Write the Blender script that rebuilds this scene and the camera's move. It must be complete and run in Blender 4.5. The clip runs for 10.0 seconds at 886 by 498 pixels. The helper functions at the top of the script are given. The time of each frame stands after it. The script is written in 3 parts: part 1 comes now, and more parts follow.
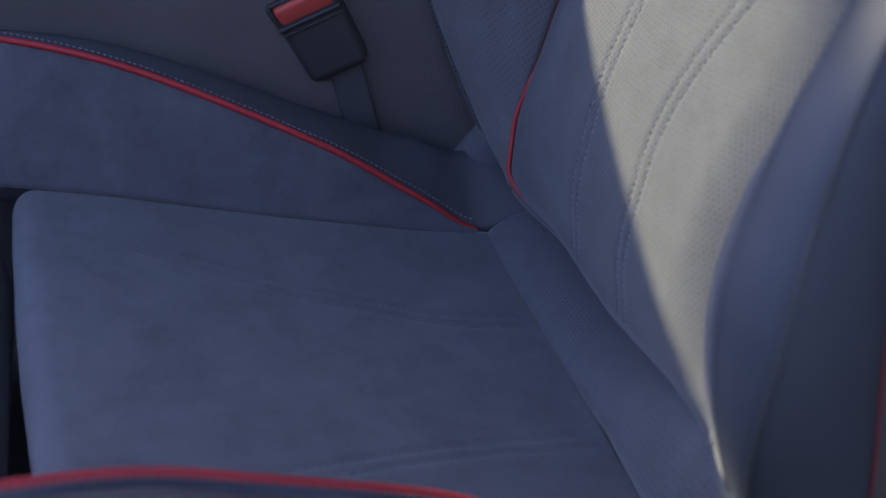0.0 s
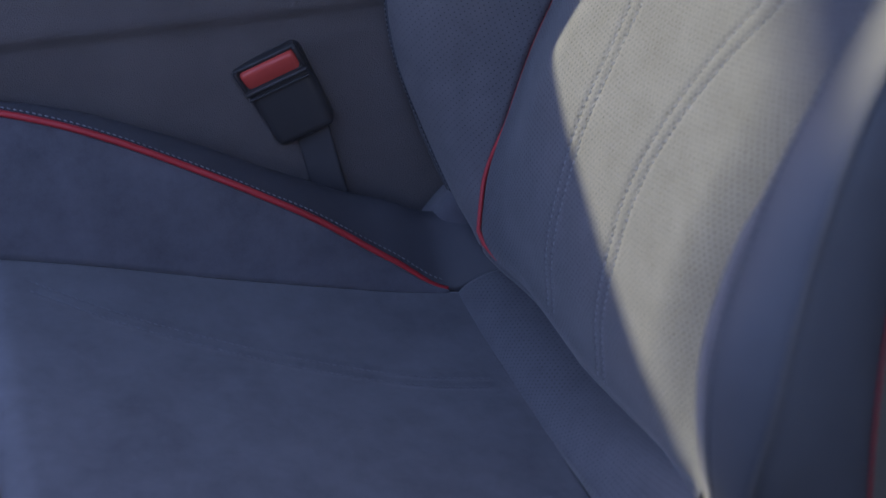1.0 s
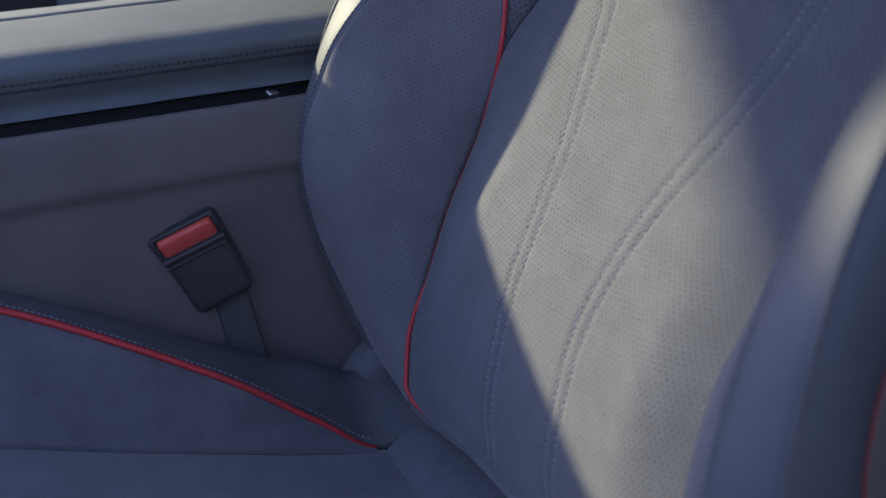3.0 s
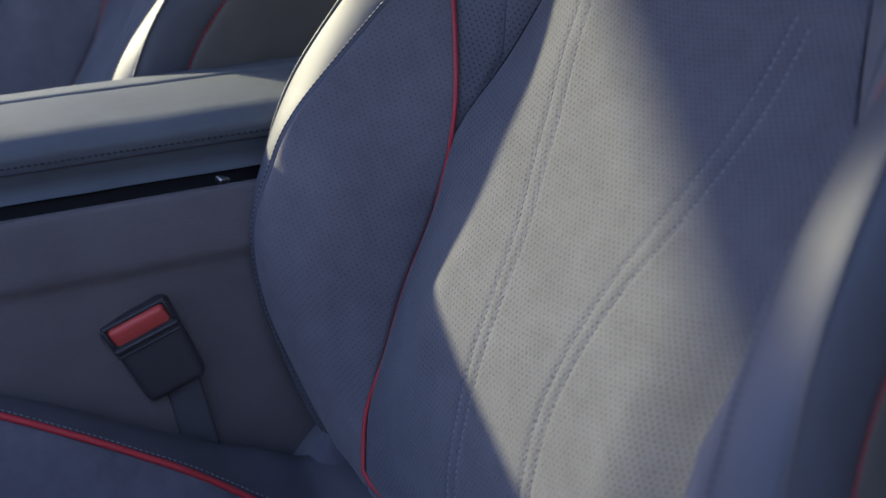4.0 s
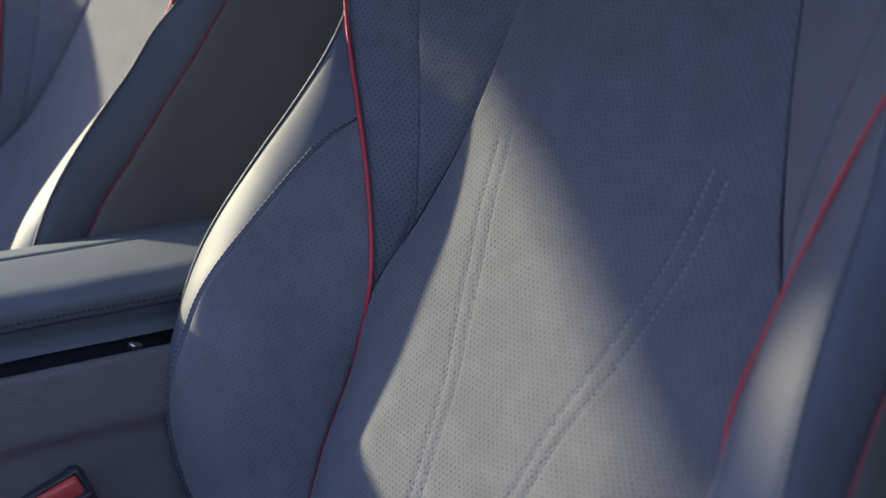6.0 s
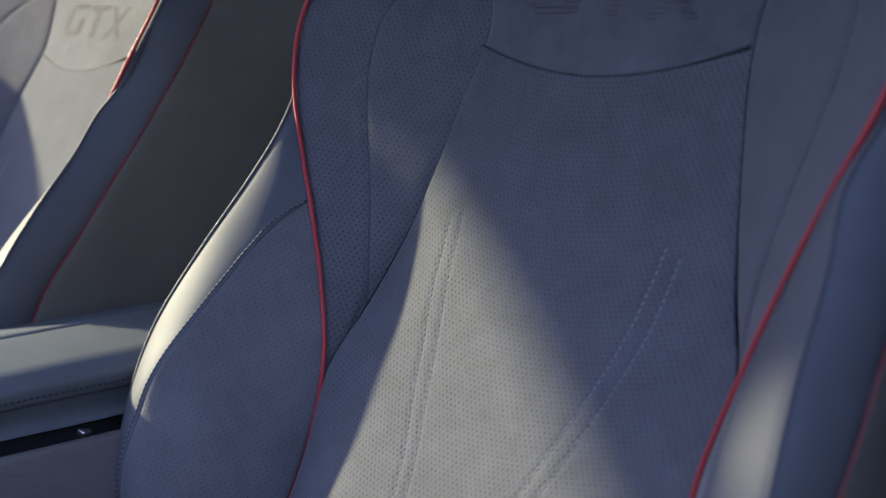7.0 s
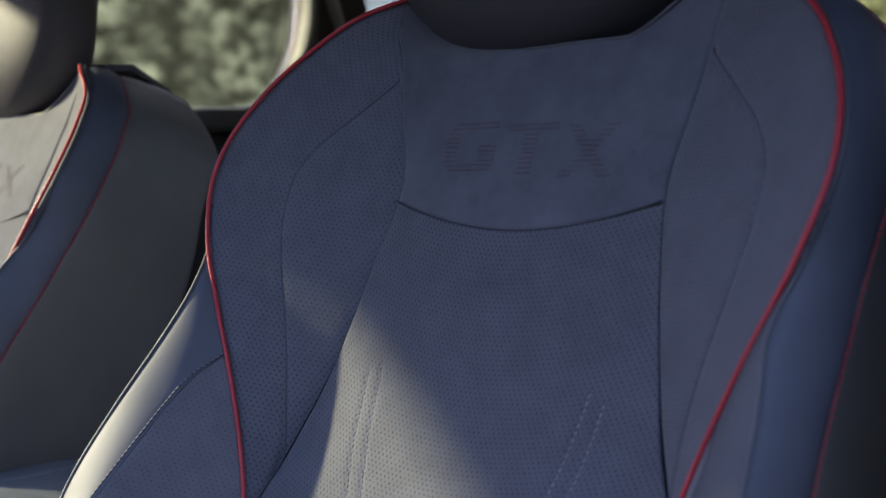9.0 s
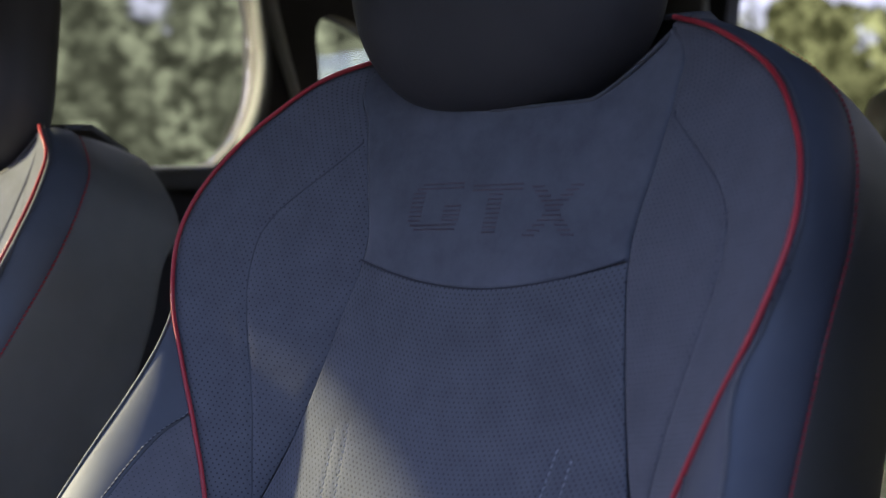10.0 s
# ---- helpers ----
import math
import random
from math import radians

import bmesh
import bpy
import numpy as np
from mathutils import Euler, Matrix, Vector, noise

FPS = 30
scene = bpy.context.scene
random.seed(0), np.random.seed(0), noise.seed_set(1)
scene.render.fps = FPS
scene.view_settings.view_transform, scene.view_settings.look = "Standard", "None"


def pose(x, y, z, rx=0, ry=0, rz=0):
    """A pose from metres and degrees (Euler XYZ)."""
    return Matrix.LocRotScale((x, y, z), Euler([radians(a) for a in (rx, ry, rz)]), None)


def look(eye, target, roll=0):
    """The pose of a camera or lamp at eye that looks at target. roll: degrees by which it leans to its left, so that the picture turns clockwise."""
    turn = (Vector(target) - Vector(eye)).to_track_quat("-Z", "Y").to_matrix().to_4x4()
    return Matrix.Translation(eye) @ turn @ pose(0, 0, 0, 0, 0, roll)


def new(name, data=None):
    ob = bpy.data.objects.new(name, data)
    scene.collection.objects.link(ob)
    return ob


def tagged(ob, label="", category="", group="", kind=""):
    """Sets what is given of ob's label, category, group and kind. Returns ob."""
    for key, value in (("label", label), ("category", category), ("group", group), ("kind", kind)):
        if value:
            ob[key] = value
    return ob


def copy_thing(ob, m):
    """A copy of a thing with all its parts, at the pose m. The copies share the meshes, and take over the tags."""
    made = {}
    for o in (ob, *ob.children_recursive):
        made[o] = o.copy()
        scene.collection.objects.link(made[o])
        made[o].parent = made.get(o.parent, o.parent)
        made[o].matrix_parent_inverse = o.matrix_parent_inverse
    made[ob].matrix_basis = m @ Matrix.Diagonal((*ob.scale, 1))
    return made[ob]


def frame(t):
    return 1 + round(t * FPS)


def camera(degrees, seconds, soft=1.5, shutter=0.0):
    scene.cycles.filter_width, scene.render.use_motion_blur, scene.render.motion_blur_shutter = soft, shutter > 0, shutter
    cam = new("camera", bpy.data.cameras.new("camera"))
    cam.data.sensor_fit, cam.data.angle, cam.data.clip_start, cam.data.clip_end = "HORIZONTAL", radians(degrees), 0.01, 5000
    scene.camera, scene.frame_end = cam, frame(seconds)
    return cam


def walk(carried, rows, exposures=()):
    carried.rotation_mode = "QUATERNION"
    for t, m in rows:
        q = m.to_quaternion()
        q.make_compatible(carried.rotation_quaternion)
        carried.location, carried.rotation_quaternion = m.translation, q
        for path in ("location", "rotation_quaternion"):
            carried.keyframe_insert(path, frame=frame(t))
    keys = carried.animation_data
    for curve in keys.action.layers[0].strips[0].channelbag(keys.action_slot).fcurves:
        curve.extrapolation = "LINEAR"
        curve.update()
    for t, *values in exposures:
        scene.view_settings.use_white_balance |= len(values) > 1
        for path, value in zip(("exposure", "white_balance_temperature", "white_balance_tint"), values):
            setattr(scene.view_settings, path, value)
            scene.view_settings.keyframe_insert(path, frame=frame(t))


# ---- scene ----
cam = camera(36.0, 10.0)
PATH = [
    (0, (0.6680, -0.2569, 1.0695), (-0.1669, -0.0654, 0.5535), -1.96),
    (0.5, (0.6645, -0.2643, 1.0694), (-0.1750, -0.0528, 0.5690), -1.89),
    (1, (0.6611, -0.2737, 1.0719), (-0.1832, -0.0377, 0.5908), -1.88),
    (1.5, (0.6569, -0.2839, 1.0740), (-0.1911, -0.0221, 0.6130), -1.88),
    (2, (0.6519, -0.2950, 1.0763), (-0.1994, -0.0039, 0.6396), -1.86),
    (2.5, (0.6466, -0.3065, 1.0789), (-0.2052, 0.0149, 0.6653), -1.98),
    (4, (0.6338, -0.3451, 1.0864), (-0.2084, 0.0750, 0.7487), -1.91),
    (4.5, (0.6291, -0.3559, 1.0866), (-0.2084, 0.0931, 0.7752), -1.98),
    (5, (0.6251, -0.3681, 1.0890), (-0.2055, 0.1105, 0.8044), -2.01),
    (5.5, (0.6216, -0.3804, 1.0898), (-0.2009, 0.1262, 0.8313), -2.03),
    (7, (0.6129, -0.4152, 1.0985), (-0.1727, 0.1764, 0.9171), -2.29),
    (7.5, (0.6091, -0.4251, 1.0991), (-0.1635, 0.1906, 0.9445), -2.39),
    (8, (0.6077, -0.4377, 1.1027), (-0.1494, 0.2029, 0.9742), -2.41),
    (8.5, (0.6054, -0.4515, 1.1063), (-0.1348, 0.2126, 1.0009), -2.52),
    (9, (0.6028, -0.4647, 1.1083), (-0.1199, 0.2217, 1.0272), -2.63),
    (9.5, (0.6021, -0.4757, 1.1102), (-0.1056, 0.2283, 1.0494), -2.67),
    (10, (0.6023, -0.4859, 1.1107), (-0.0911, 0.2334, 1.0697), -2.65),
]
walk(cam, [(t, look(eye, target, roll)) for t, eye, target, roll in PATH], [(0, 1.98, 6200, 34)])
cam.data.dof.use_dof = True
cam.data.dof.focus_distance = 0.97
cam.data.dof.aperture_fstop = 7.0

# ---- light: late sun through the passenger window, blue sky all round ----
SUN = Vector((1.0, 0.475, -0.455)).normalized()
world = bpy.data.worlds.new("sky")
scene.world = world
world.use_nodes = True
wn = world.node_tree.nodes
sky = wn.new("ShaderNodeTexSky")
sky.sky_type = "NISHITA"
sky.sun_disc = False
sky.dust_density = 0.5
sky.sun_elevation = math.asin(-SUN.z)
sky.sun_rotation = math.atan2(-SUN.x, -SUN.y)
world.node_tree.links.new(sky.outputs["Color"], wn["Background"].inputs["Color"])
wn["Background"].inputs["Strength"].default_value = 0.15
sun_data = bpy.data.lights.new("sun", "SUN")
sun_data.energy, sun_data.angle, sun_data.color = 1.9, radians(2.0), (0.97, 1.0, 0.55)
sun_lamp = new("sun", sun_data)
sun_lamp.matrix_world = Matrix.Translation((-6, -3, 4)) @ SUN.to_track_quat("-Z", "Y").to_matrix().to_4x4()

# ---- materials ----


class Nodes:
    """Short names for building one node material."""

    def __init__(self, name):
        self.mat = bpy.data.materials.new(name)
        self.mat.use_nodes = True
        self.tree = self.mat.node_tree
        self.bsdf = self.tree.nodes["Principled BSDF"]

    def add(self, kind, **values):
        node = self.tree.nodes.new("ShaderNode" + kind)
        if "operation" in values:
            node.operation = values["operation"]
        if "data_type" in values:
            node.data_type = values["data_type"]
        if "feature" in values:
            node.feature = values["feature"]
        if "uv_map" in values:
            node.uv_map = values["uv_map"]
        if "interpolation_type" in values:
            node.interpolation_type = values["interpolation_type"]
        return node

    def link(self, a, b):
        self.tree.links.new(a, b)

    def math(self, op, a, b=None, c=None):
        node = self.add("Math", operation=op)
        for slot, value in zip(node.inputs, (a, b, c)):
            if value is None:
                continue
            if isinstance(value, (int, float)):
                slot.default_value = value
            else:
                self.link(value, slot)
        return node.outputs[0]

    def noise(self, scale, detail=4.0, rough=0.55, where=None):
        node = self.add("TexNoise")
        node.inputs["Scale"].default_value = scale
        node.inputs["Detail"].default_value = detail
        node.inputs["Roughness"].default_value = rough
        self.link(where or self.add("TexCoord").outputs["Object"], node.inputs["Vector"])
        return node.outputs["Fac"]

    def ramp(self, fac, stops):
        node = self.add("ValToRGB")
        el = node.color_ramp.elements
        while len(el) < len(stops):
            el.new(0.5)
        for e, (at, col) in zip(el, stops):
            e.position, e.color = at, (*col, 1)
        self.link(fac, node.inputs["Fac"])
        return node.outputs["Color"]

    def mix(self, fac, a, b):
        node = self.add("Mix", data_type="RGBA")
        for slot, value in ((node.inputs[0], fac), (node.inputs[6], a), (node.inputs[7], b)):
            if isinstance(value, (int, float)):
                slot.default_value = value
            elif isinstance(value, tuple):
                slot.default_value = (*value, 1)
            else:
                self.link(value, slot)
        return node.outputs[2]

    def bump(self, height, strength, distance):
        node = self.add("Bump")
        node.inputs["Strength"].default_value = strength
        node.inputs["Distance"].default_value = distance
        self.link(height, node.inputs["Height"])
        self.link(node.outputs["Normal"], self.bsdf.inputs["Normal"])

    def set(self, **values):
        for key, value in values.items():
            slot = self.bsdf.inputs[key.replace("_", " ")]
            if isinstance(value, (int, float)):
                slot.default_value = value
            elif isinstance(value, tuple):
                slot.default_value = (*value, 1)
            else:
                self.link(value, slot)


def shade(col, k):
    return tuple(c * k for c in col)


def perforated(name, col, px, py, radius, rough=0.9, depth=0.7, nub=0.2):
    """Microsuede with a staggered lattice of pinholes; the UV map is in metres."""
    n = Nodes(name)
    uv = n.add("UVMap", uv_map="metres").outputs["UV"]
    sep = n.add("SeparateXYZ")
    n.link(uv, sep.inputs[0])
    jit = n.noise(260, 1)
    dist = None
    for ox, oy in ((0, 0), (0.5, 0.5)):
        fx = n.math("MULTIPLY", n.math("SUBTRACT", n.math("FRACT", n.math("ADD", n.math("DIVIDE", sep.outputs[0], px), ox)), 0.5), px)
        fy = n.math("MULTIPLY", n.math("SUBTRACT", n.math("FRACT", n.math("ADD", n.math("DIVIDE", sep.outputs[1], py), oy)), 0.5), py)
        d = n.math("SQRT", n.math("ADD", n.math("MULTIPLY", fx, fx), n.math("MULTIPLY", fy, fy)))
        dist = d if dist is None else n.math("MINIMUM", dist, d)
    edge = n.math("ADD", dist, n.math("MULTIPLY", n.math("SUBTRACT", jit, 0.5), radius * 0.9))
    hole = n.add("MapRange", interpolation_type="SMOOTHSTEP")
    n.link(edge, hole.inputs["Value"])
    hole.inputs["From Min"].default_value, hole.inputs["From Max"].default_value = radius * 0.55, radius * 1.35
    hole.inputs["To Min"].default_value, hole.inputs["To Max"].default_value = 1.0, 0.0
    nap = n.noise(38, 5, 0.65)
    grain = n.noise(1000, 3, 0.7)
    base = n.ramp(nap, [(0.3, shade(col, 0.82)), (0.7, shade(col, 1.14))])
    base = n.mix(n.math("MULTIPLY", grain, 0.5), base, shade(col, 1.25))
    n.set(Base_Color=n.mix(n.math("MULTIPLY", hole.outputs[0], depth), base, shade(col, 0.12)), Roughness=rough, Specular_IOR_Level=0.2,
          Sheen_Weight=0.25, Sheen_Roughness=0.5)
    n.bump(n.math("SUBTRACT", n.math("ADD", n.math("MULTIPLY", grain, 0.35), n.math("MULTIPLY", n.noise(330, 3, 0.6), nub)), hole.outputs[0]), 0.6, 0.0006)
    return n.mat


def suede(name, col):
    n = Nodes(name)
    nap, grain = n.noise(16, 8, 0.72), n.noise(900, 3, 0.7)
    base = n.ramp(nap, [(0.32, shade(col, 0.62)), (0.5, col), (0.68, shade(col, 1.32))])
    n.set(Base_Color=n.mix(n.math("MULTIPLY", grain, 0.45), base, shade(col, 1.3)), Roughness=0.92, Specular_IOR_Level=0.2, Sheen_Weight=0.3,
          Sheen_Roughness=0.5)
    n.bump(grain, 0.55, 0.0005)
    return n.mat


def leather(name, col, rough=0.42, cell=900, depth=0.35, gloss=0.45, relief=0.0004):
    n = Nodes(name)
    vor = n.add("TexVoronoi", feature="DISTANCE_TO_EDGE")
    vor.inputs["Scale"].default_value = cell
    n.link(n.add("TexCoord").outputs["Object"], vor.inputs["Vector"])
    big = n.noise(14, 4)
    n.set(Base_Color=n.ramp(big, [(0.3, shade(col, 0.88)), (0.7, shade(col, 1.1))]), Roughness=rough, Specular_IOR_Level=gloss)
    pores = n.math("MINIMUM", n.math("MULTIPLY", vor.outputs["Distance"], 4.0), 1.0)
    n.bump(n.math("ADD", pores, n.math("MULTIPLY", n.noise(60, 3), 0.8)), depth, relief)
    return n.mat


def plastic(name, col, rough=0.5, grain=700, depth=0.25):
    n = Nodes(name)
    fine, big = n.noise(grain, 3), n.noise(9, 4)
    n.set(Base_Color=n.ramp(big, [(0.3, shade(col, 0.85)), (0.7, shade(col, 1.12))]), Roughness=rough, Specular_IOR_Level=0.4)
    n.bump(fine, depth, 0.0006)
    return n.mat


def thread(name, col):
    n = Nodes(name)
    n.set(Base_Color=n.ramp(n.noise(900, 2), [(0.3, shade(col, 0.8)), (0.7, shade(col, 1.2))]), Roughness=0.7)
    return n.mat


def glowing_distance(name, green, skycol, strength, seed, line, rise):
    """Soft far trees as self-glowing colour: a ragged tree line about `line` metres up, varying by `rise`, with gaps of
    sky.
    """
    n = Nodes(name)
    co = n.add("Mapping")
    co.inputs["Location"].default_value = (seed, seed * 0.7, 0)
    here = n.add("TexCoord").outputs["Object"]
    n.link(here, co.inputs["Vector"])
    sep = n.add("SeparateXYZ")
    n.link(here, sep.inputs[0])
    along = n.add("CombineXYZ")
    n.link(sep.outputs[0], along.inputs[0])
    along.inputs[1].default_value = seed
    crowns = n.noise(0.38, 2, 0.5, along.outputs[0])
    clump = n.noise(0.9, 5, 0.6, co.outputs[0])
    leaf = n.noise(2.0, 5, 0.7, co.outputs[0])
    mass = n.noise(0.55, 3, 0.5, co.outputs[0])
    # sunlit leaves and shaded hollows are painted into the glow
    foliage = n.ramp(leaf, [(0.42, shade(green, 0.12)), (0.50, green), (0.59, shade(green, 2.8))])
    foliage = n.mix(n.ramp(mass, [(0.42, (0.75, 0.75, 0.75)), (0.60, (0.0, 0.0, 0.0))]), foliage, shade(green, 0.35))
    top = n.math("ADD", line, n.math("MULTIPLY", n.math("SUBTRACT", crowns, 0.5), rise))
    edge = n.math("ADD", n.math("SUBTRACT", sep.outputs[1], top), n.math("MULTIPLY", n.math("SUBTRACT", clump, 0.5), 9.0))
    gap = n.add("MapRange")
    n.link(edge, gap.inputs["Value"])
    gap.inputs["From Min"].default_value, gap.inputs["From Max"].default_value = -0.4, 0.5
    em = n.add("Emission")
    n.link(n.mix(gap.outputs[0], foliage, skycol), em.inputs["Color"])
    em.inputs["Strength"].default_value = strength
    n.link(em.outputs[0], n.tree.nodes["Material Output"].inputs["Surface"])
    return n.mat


SUEDE_COL = (0.125, 0.13, 0.145)
M_insert = perforated("perforated grey suede", SUEDE_COL, 0.0042, 0.0062, 0.00075, depth=0.62)
M_wing = perforated("sparse perforated suede", (0.134, 0.136, 0.152), 0.0044, 0.0062, 0.00054, depth=0.85)
# finer holes; tone lifted over the wing suede to stand in for light
M_bolster = perforated("fine perforated suede", (0.163, 0.159, 0.170), 0.0045, 0.0060, 0.00040, nub=1.1, depth=0.75)
M_roll = perforated("finely perforated suede", SUEDE_COL, 0.0042, 0.0058, 0.00055, depth=0.85)
M_suede = suede("grey microsuede", SUEDE_COL)
M_suede_dark = suede("dark microsuede", (0.118, 0.118, 0.138))
M_leather = leather("grey leather", (0.106, 0.1145, 0.132), 0.56, 1100, 0.14, 0.45)
M_side = leather("dark leather", (0.17, 0.165, 0.15), 0.45)
M_strip = leather("slate leather", (0.12, 0.12, 0.125), 0.4, gloss=0.5)
M_cushion_leather = leather("dark slate leather", (0.09, 0.092, 0.105), 0.48)
M_head = leather("charcoal leather", (0.078, 0.07, 0.068), 0.5)
M_piping = leather("red leather piping", (0.58, 0.045, 0.052), 0.34, 1500, 0.2)
M_red_thread = thread("red thread", (0.46, 0.035, 0.045))
M_grey_thread = thread("grey thread", (0.30, 0.31, 0.33))
M_dull_thread = thread("dull grey thread", (0.20, 0.205, 0.225))
M_pale_thread = thread("pale thread", (0.235, 0.24, 0.255))
M_emblem = thread("faded red thread", (0.175, 0.116, 0.124))
M_dark_thread = thread("dark thread", (0.05, 0.05, 0.06))
M_plastic = leather("black grained plastic", (0.190, 0.170, 0.170), 0.46, 700, 0.75, 0.45, 0.0006)
M_smooth = plastic("smooth black plastic", (0.035, 0.035, 0.037), 0.36, 300, 0.08)
M_housing = plastic("satin black plastic", (0.062, 0.060, 0.062), 0.4, 600, 0.12)
# near-black, stands in for the deep shade in the armrest gap
M_black = plastic("near-black gap shade", (0.012, 0.012, 0.013), 0.8, 300, 0.1)
M_button = plastic("red button plastic", (0.85, 0.12, 0.095), 0.14, 300, 0.02)
M_web = plastic("black webbing", (0.085, 0.083, 0.09), 0.75, 1200, 0.6)
M_carpet = suede("charcoal carpet", (0.03, 0.03, 0.032))
M_lining = suede("grey roof lining", (0.2, 0.196, 0.19))
M_cream = plastic("cream pillar trim", (0.22, 0.21, 0.185), 0.65)
M_dark = plastic("dark door trim", (0.06, 0.055, 0.055), 0.9)
M_metal = Nodes("brushed metal")
M_metal.set(Base_Color=(0.75, 0.74, 0.72), Metallic=1.0, Roughness=0.3)
M_metal = M_metal.mat
M_asphalt = plastic("asphalt", (0.05, 0.05, 0.052), 0.9, 90, 0.6)
M_wall = plastic("rough grey render", (0.12, 0.12, 0.12), 0.9, 40, 0.5)
M_front_block = plastic("dark front block", (0.035, 0.05, 0.025), 0.9, 6, 0.8)
M_belt = plastic("grey belt webbing", (0.55, 0.55, 0.52), 0.7, 1200, 0.5)
M_ledge = plastic("grey ledge plastic", (0.13, 0.13, 0.125), 0.5)
M_glass = Nodes("window glass")
M_glass.set(Base_Color=(0.93, 0.96, 0.95), Roughness=0.0, IOR=1.45, Transmission_Weight=1.0)
M_glass = M_glass.mat
M_trees_rear = glowing_distance("glowing far trees behind", (0.105, 0.122, 0.045), (0.52, 0.60, 0.66), 0.52, 3.0, 5.4, 5.0)
M_trees_side = glowing_distance("glowing far trees beside", (0.105, 0.125, 0.070), (0.40, 0.45, 0.47), 0.44, 8.0, 6.4, 9.0)

# ---- mesh helpers ----
Z0 = 0.60                     # height of the seat's bite line above the ground
LEAN = radians(20.5)          # lean of the backrest
SB, CB = math.sin(LEAN), math.cos(LEAN)
DRIVER = new("driver_seat")
tagged(DRIVER, "grey suede and leather sports seat with red piping", "car seat", "front seats")


def bk(u, v, w):
    """Across, up along and out of the backrest, to the world."""
    return np.array([u, v * SB - w * CB, Z0 + v * CB + w * SB])


def spline(knots, smooth=True):
    """A smooth curve through rows of (t, values...)."""
    k = np.array(knots, float)
    t, p = k[:, 0], k[:, 1:]
    m = np.gradient(p, t, axis=0)

    def at(x):
        x = np.clip(np.asarray(x, float), t[0], t[-1])
        i = np.clip(np.searchsorted(t, x) - 1, 0, len(t) - 2)
        h = t[i + 1] - t[i]
        s = (x - t[i]) / h
        s, h = s[..., None], h[..., None]
        return ((2 * s**3 - 3 * s**2 + 1) * p[i] + (s**3 - 2 * s**2 + s) * h * m[i] + (3 * s**2 - 2 * s**3) * p[i + 1] + (s**3 - s**2) * h * m[i + 1])

    return at


def link_mesh(name, verts, faces, mat, parent=None, label="", uvs=None, smooth=True):
    me = bpy.data.meshes.new(name)
    me.from_pydata([tuple(map(float, v)) for v in verts], [], faces)
    if uvs is not None:
        layer = me.uv_layers.new(name="metres")
        idx = np.zeros(len(me.loops), int)
        me.loops.foreach_get("vertex_index", idx)
        layer.data.foreach_set("uv", np.asarray(uvs, float)[idx].ravel())
    me.materials.append(mat)
    if smooth:
        me.shade_smooth()
    ob = new(name, me)
    if parent is not None:
        ob.parent = parent
    if label:
        tagged(ob, label)
    return ob


def part(name, bm, mat, parent, label=""):
    me = bpy.data.meshes.new(name)
    bm.to_mesh(me)
    bm.free()
    me.materials.append(mat)
    ob = new(name, me)
    if parent is not None:
        ob.parent = parent
    if label:
        tagged(ob, label)
    return ob


def grid_faces(nr, nc, flip=False):
    out = []
    for r in range(nr - 1):
        for c in range(nc - 1):
            a = r * nc + c
            q = (a, a + 1, a + nc + 1, a + nc)
            out.append(q[::-1] if flip else q)
    return out


def normals_of(P):
    du, dv = np.gradient(P, axis=1), np.gradient(P, axis=0)
    n = np.cross(du, dv)
    return n / np.maximum(np.linalg.norm(n, axis=2, keepdims=True), 1e-9)


def panel(name, P, mat, parent, label="", tuck=0.0016, roll=0.004, puff=0.0, edges="lrtb", grooves=(), flip=False, wrinkle=0.0, depth=0.006):
    """A sewn panel on a grid of points (rows up, columns across): its edges roll down into the seams."""
    nr, nc, _ = P.shape
    n = normals_of(P) * (-1 if flip else 1)
    cu = np.concatenate([np.zeros((nr, 1)), np.cumsum(np.linalg.norm(np.diff(P, axis=1), axis=2), axis=1)], 1)
    cv = np.concatenate([np.zeros((1, nc)), np.cumsum(np.linalg.norm(np.diff(P, axis=0), axis=2), axis=0)], 0)
    off = np.zeros((nr, nc))
    wide, high = cu[:, -1:], cv[-1:, :]
    for e, d in (("l", cu), ("r", wide - cu), ("b", cv), ("t", high - cv)):
        if e in edges:
            off -= tuck * np.exp(-((d / roll) ** 1.3))
    if puff:
        a = np.clip(cu / np.maximum(wide, 1e-6), 0, 1)
        off += puff * 4 * a * (1 - a) * np.minimum(1, wide / 0.04)
    if wrinkle:
        for r in range(nr):
            for c in range(nc):
                off[r, c] += wrinkle * noise.noise(Vector(P[r, c]) * 22) + 0.5 * wrinkle * noise.noise(Vector(P[r, c]) * 60)
    for line, depth, sigma in grooves:
        L = np.asarray(line)
        for r in range(nr):
            d = np.linalg.norm(P[r][:, None, :] - L[None], axis=2).min(1)
            off[r] -= depth * np.exp(-((d / sigma) ** 2))
    Q = P + n * off[..., None]
    mid = wide / 2
    uvs = np.stack([cu - mid, np.repeat(cv[:, nc // 2][:, None], nc, 1)], 2).reshape(-1, 2)
    rim = [c for c in range(nc)] + [r * nc + nc - 1 for r in range(1, nr)] + [(nr - 1) * nc + c for c in range(nc - 2, -1, -1)] + [r * nc for r in range(nr - 2, 0, -1)]
    flat, nf = Q.reshape(-1, 3), n.reshape(-1, 3)
    hem = flat[rim] - depth * nf[rim]
    base, m = len(flat), len(rim)
    sides = [(rim[(i + 1) % m], rim[i], base + i, base + (i + 1) % m) for i in range(m)]
    faces = grid_faces(nr, nc, flip) + [f[::-1] if flip else f for f in sides]
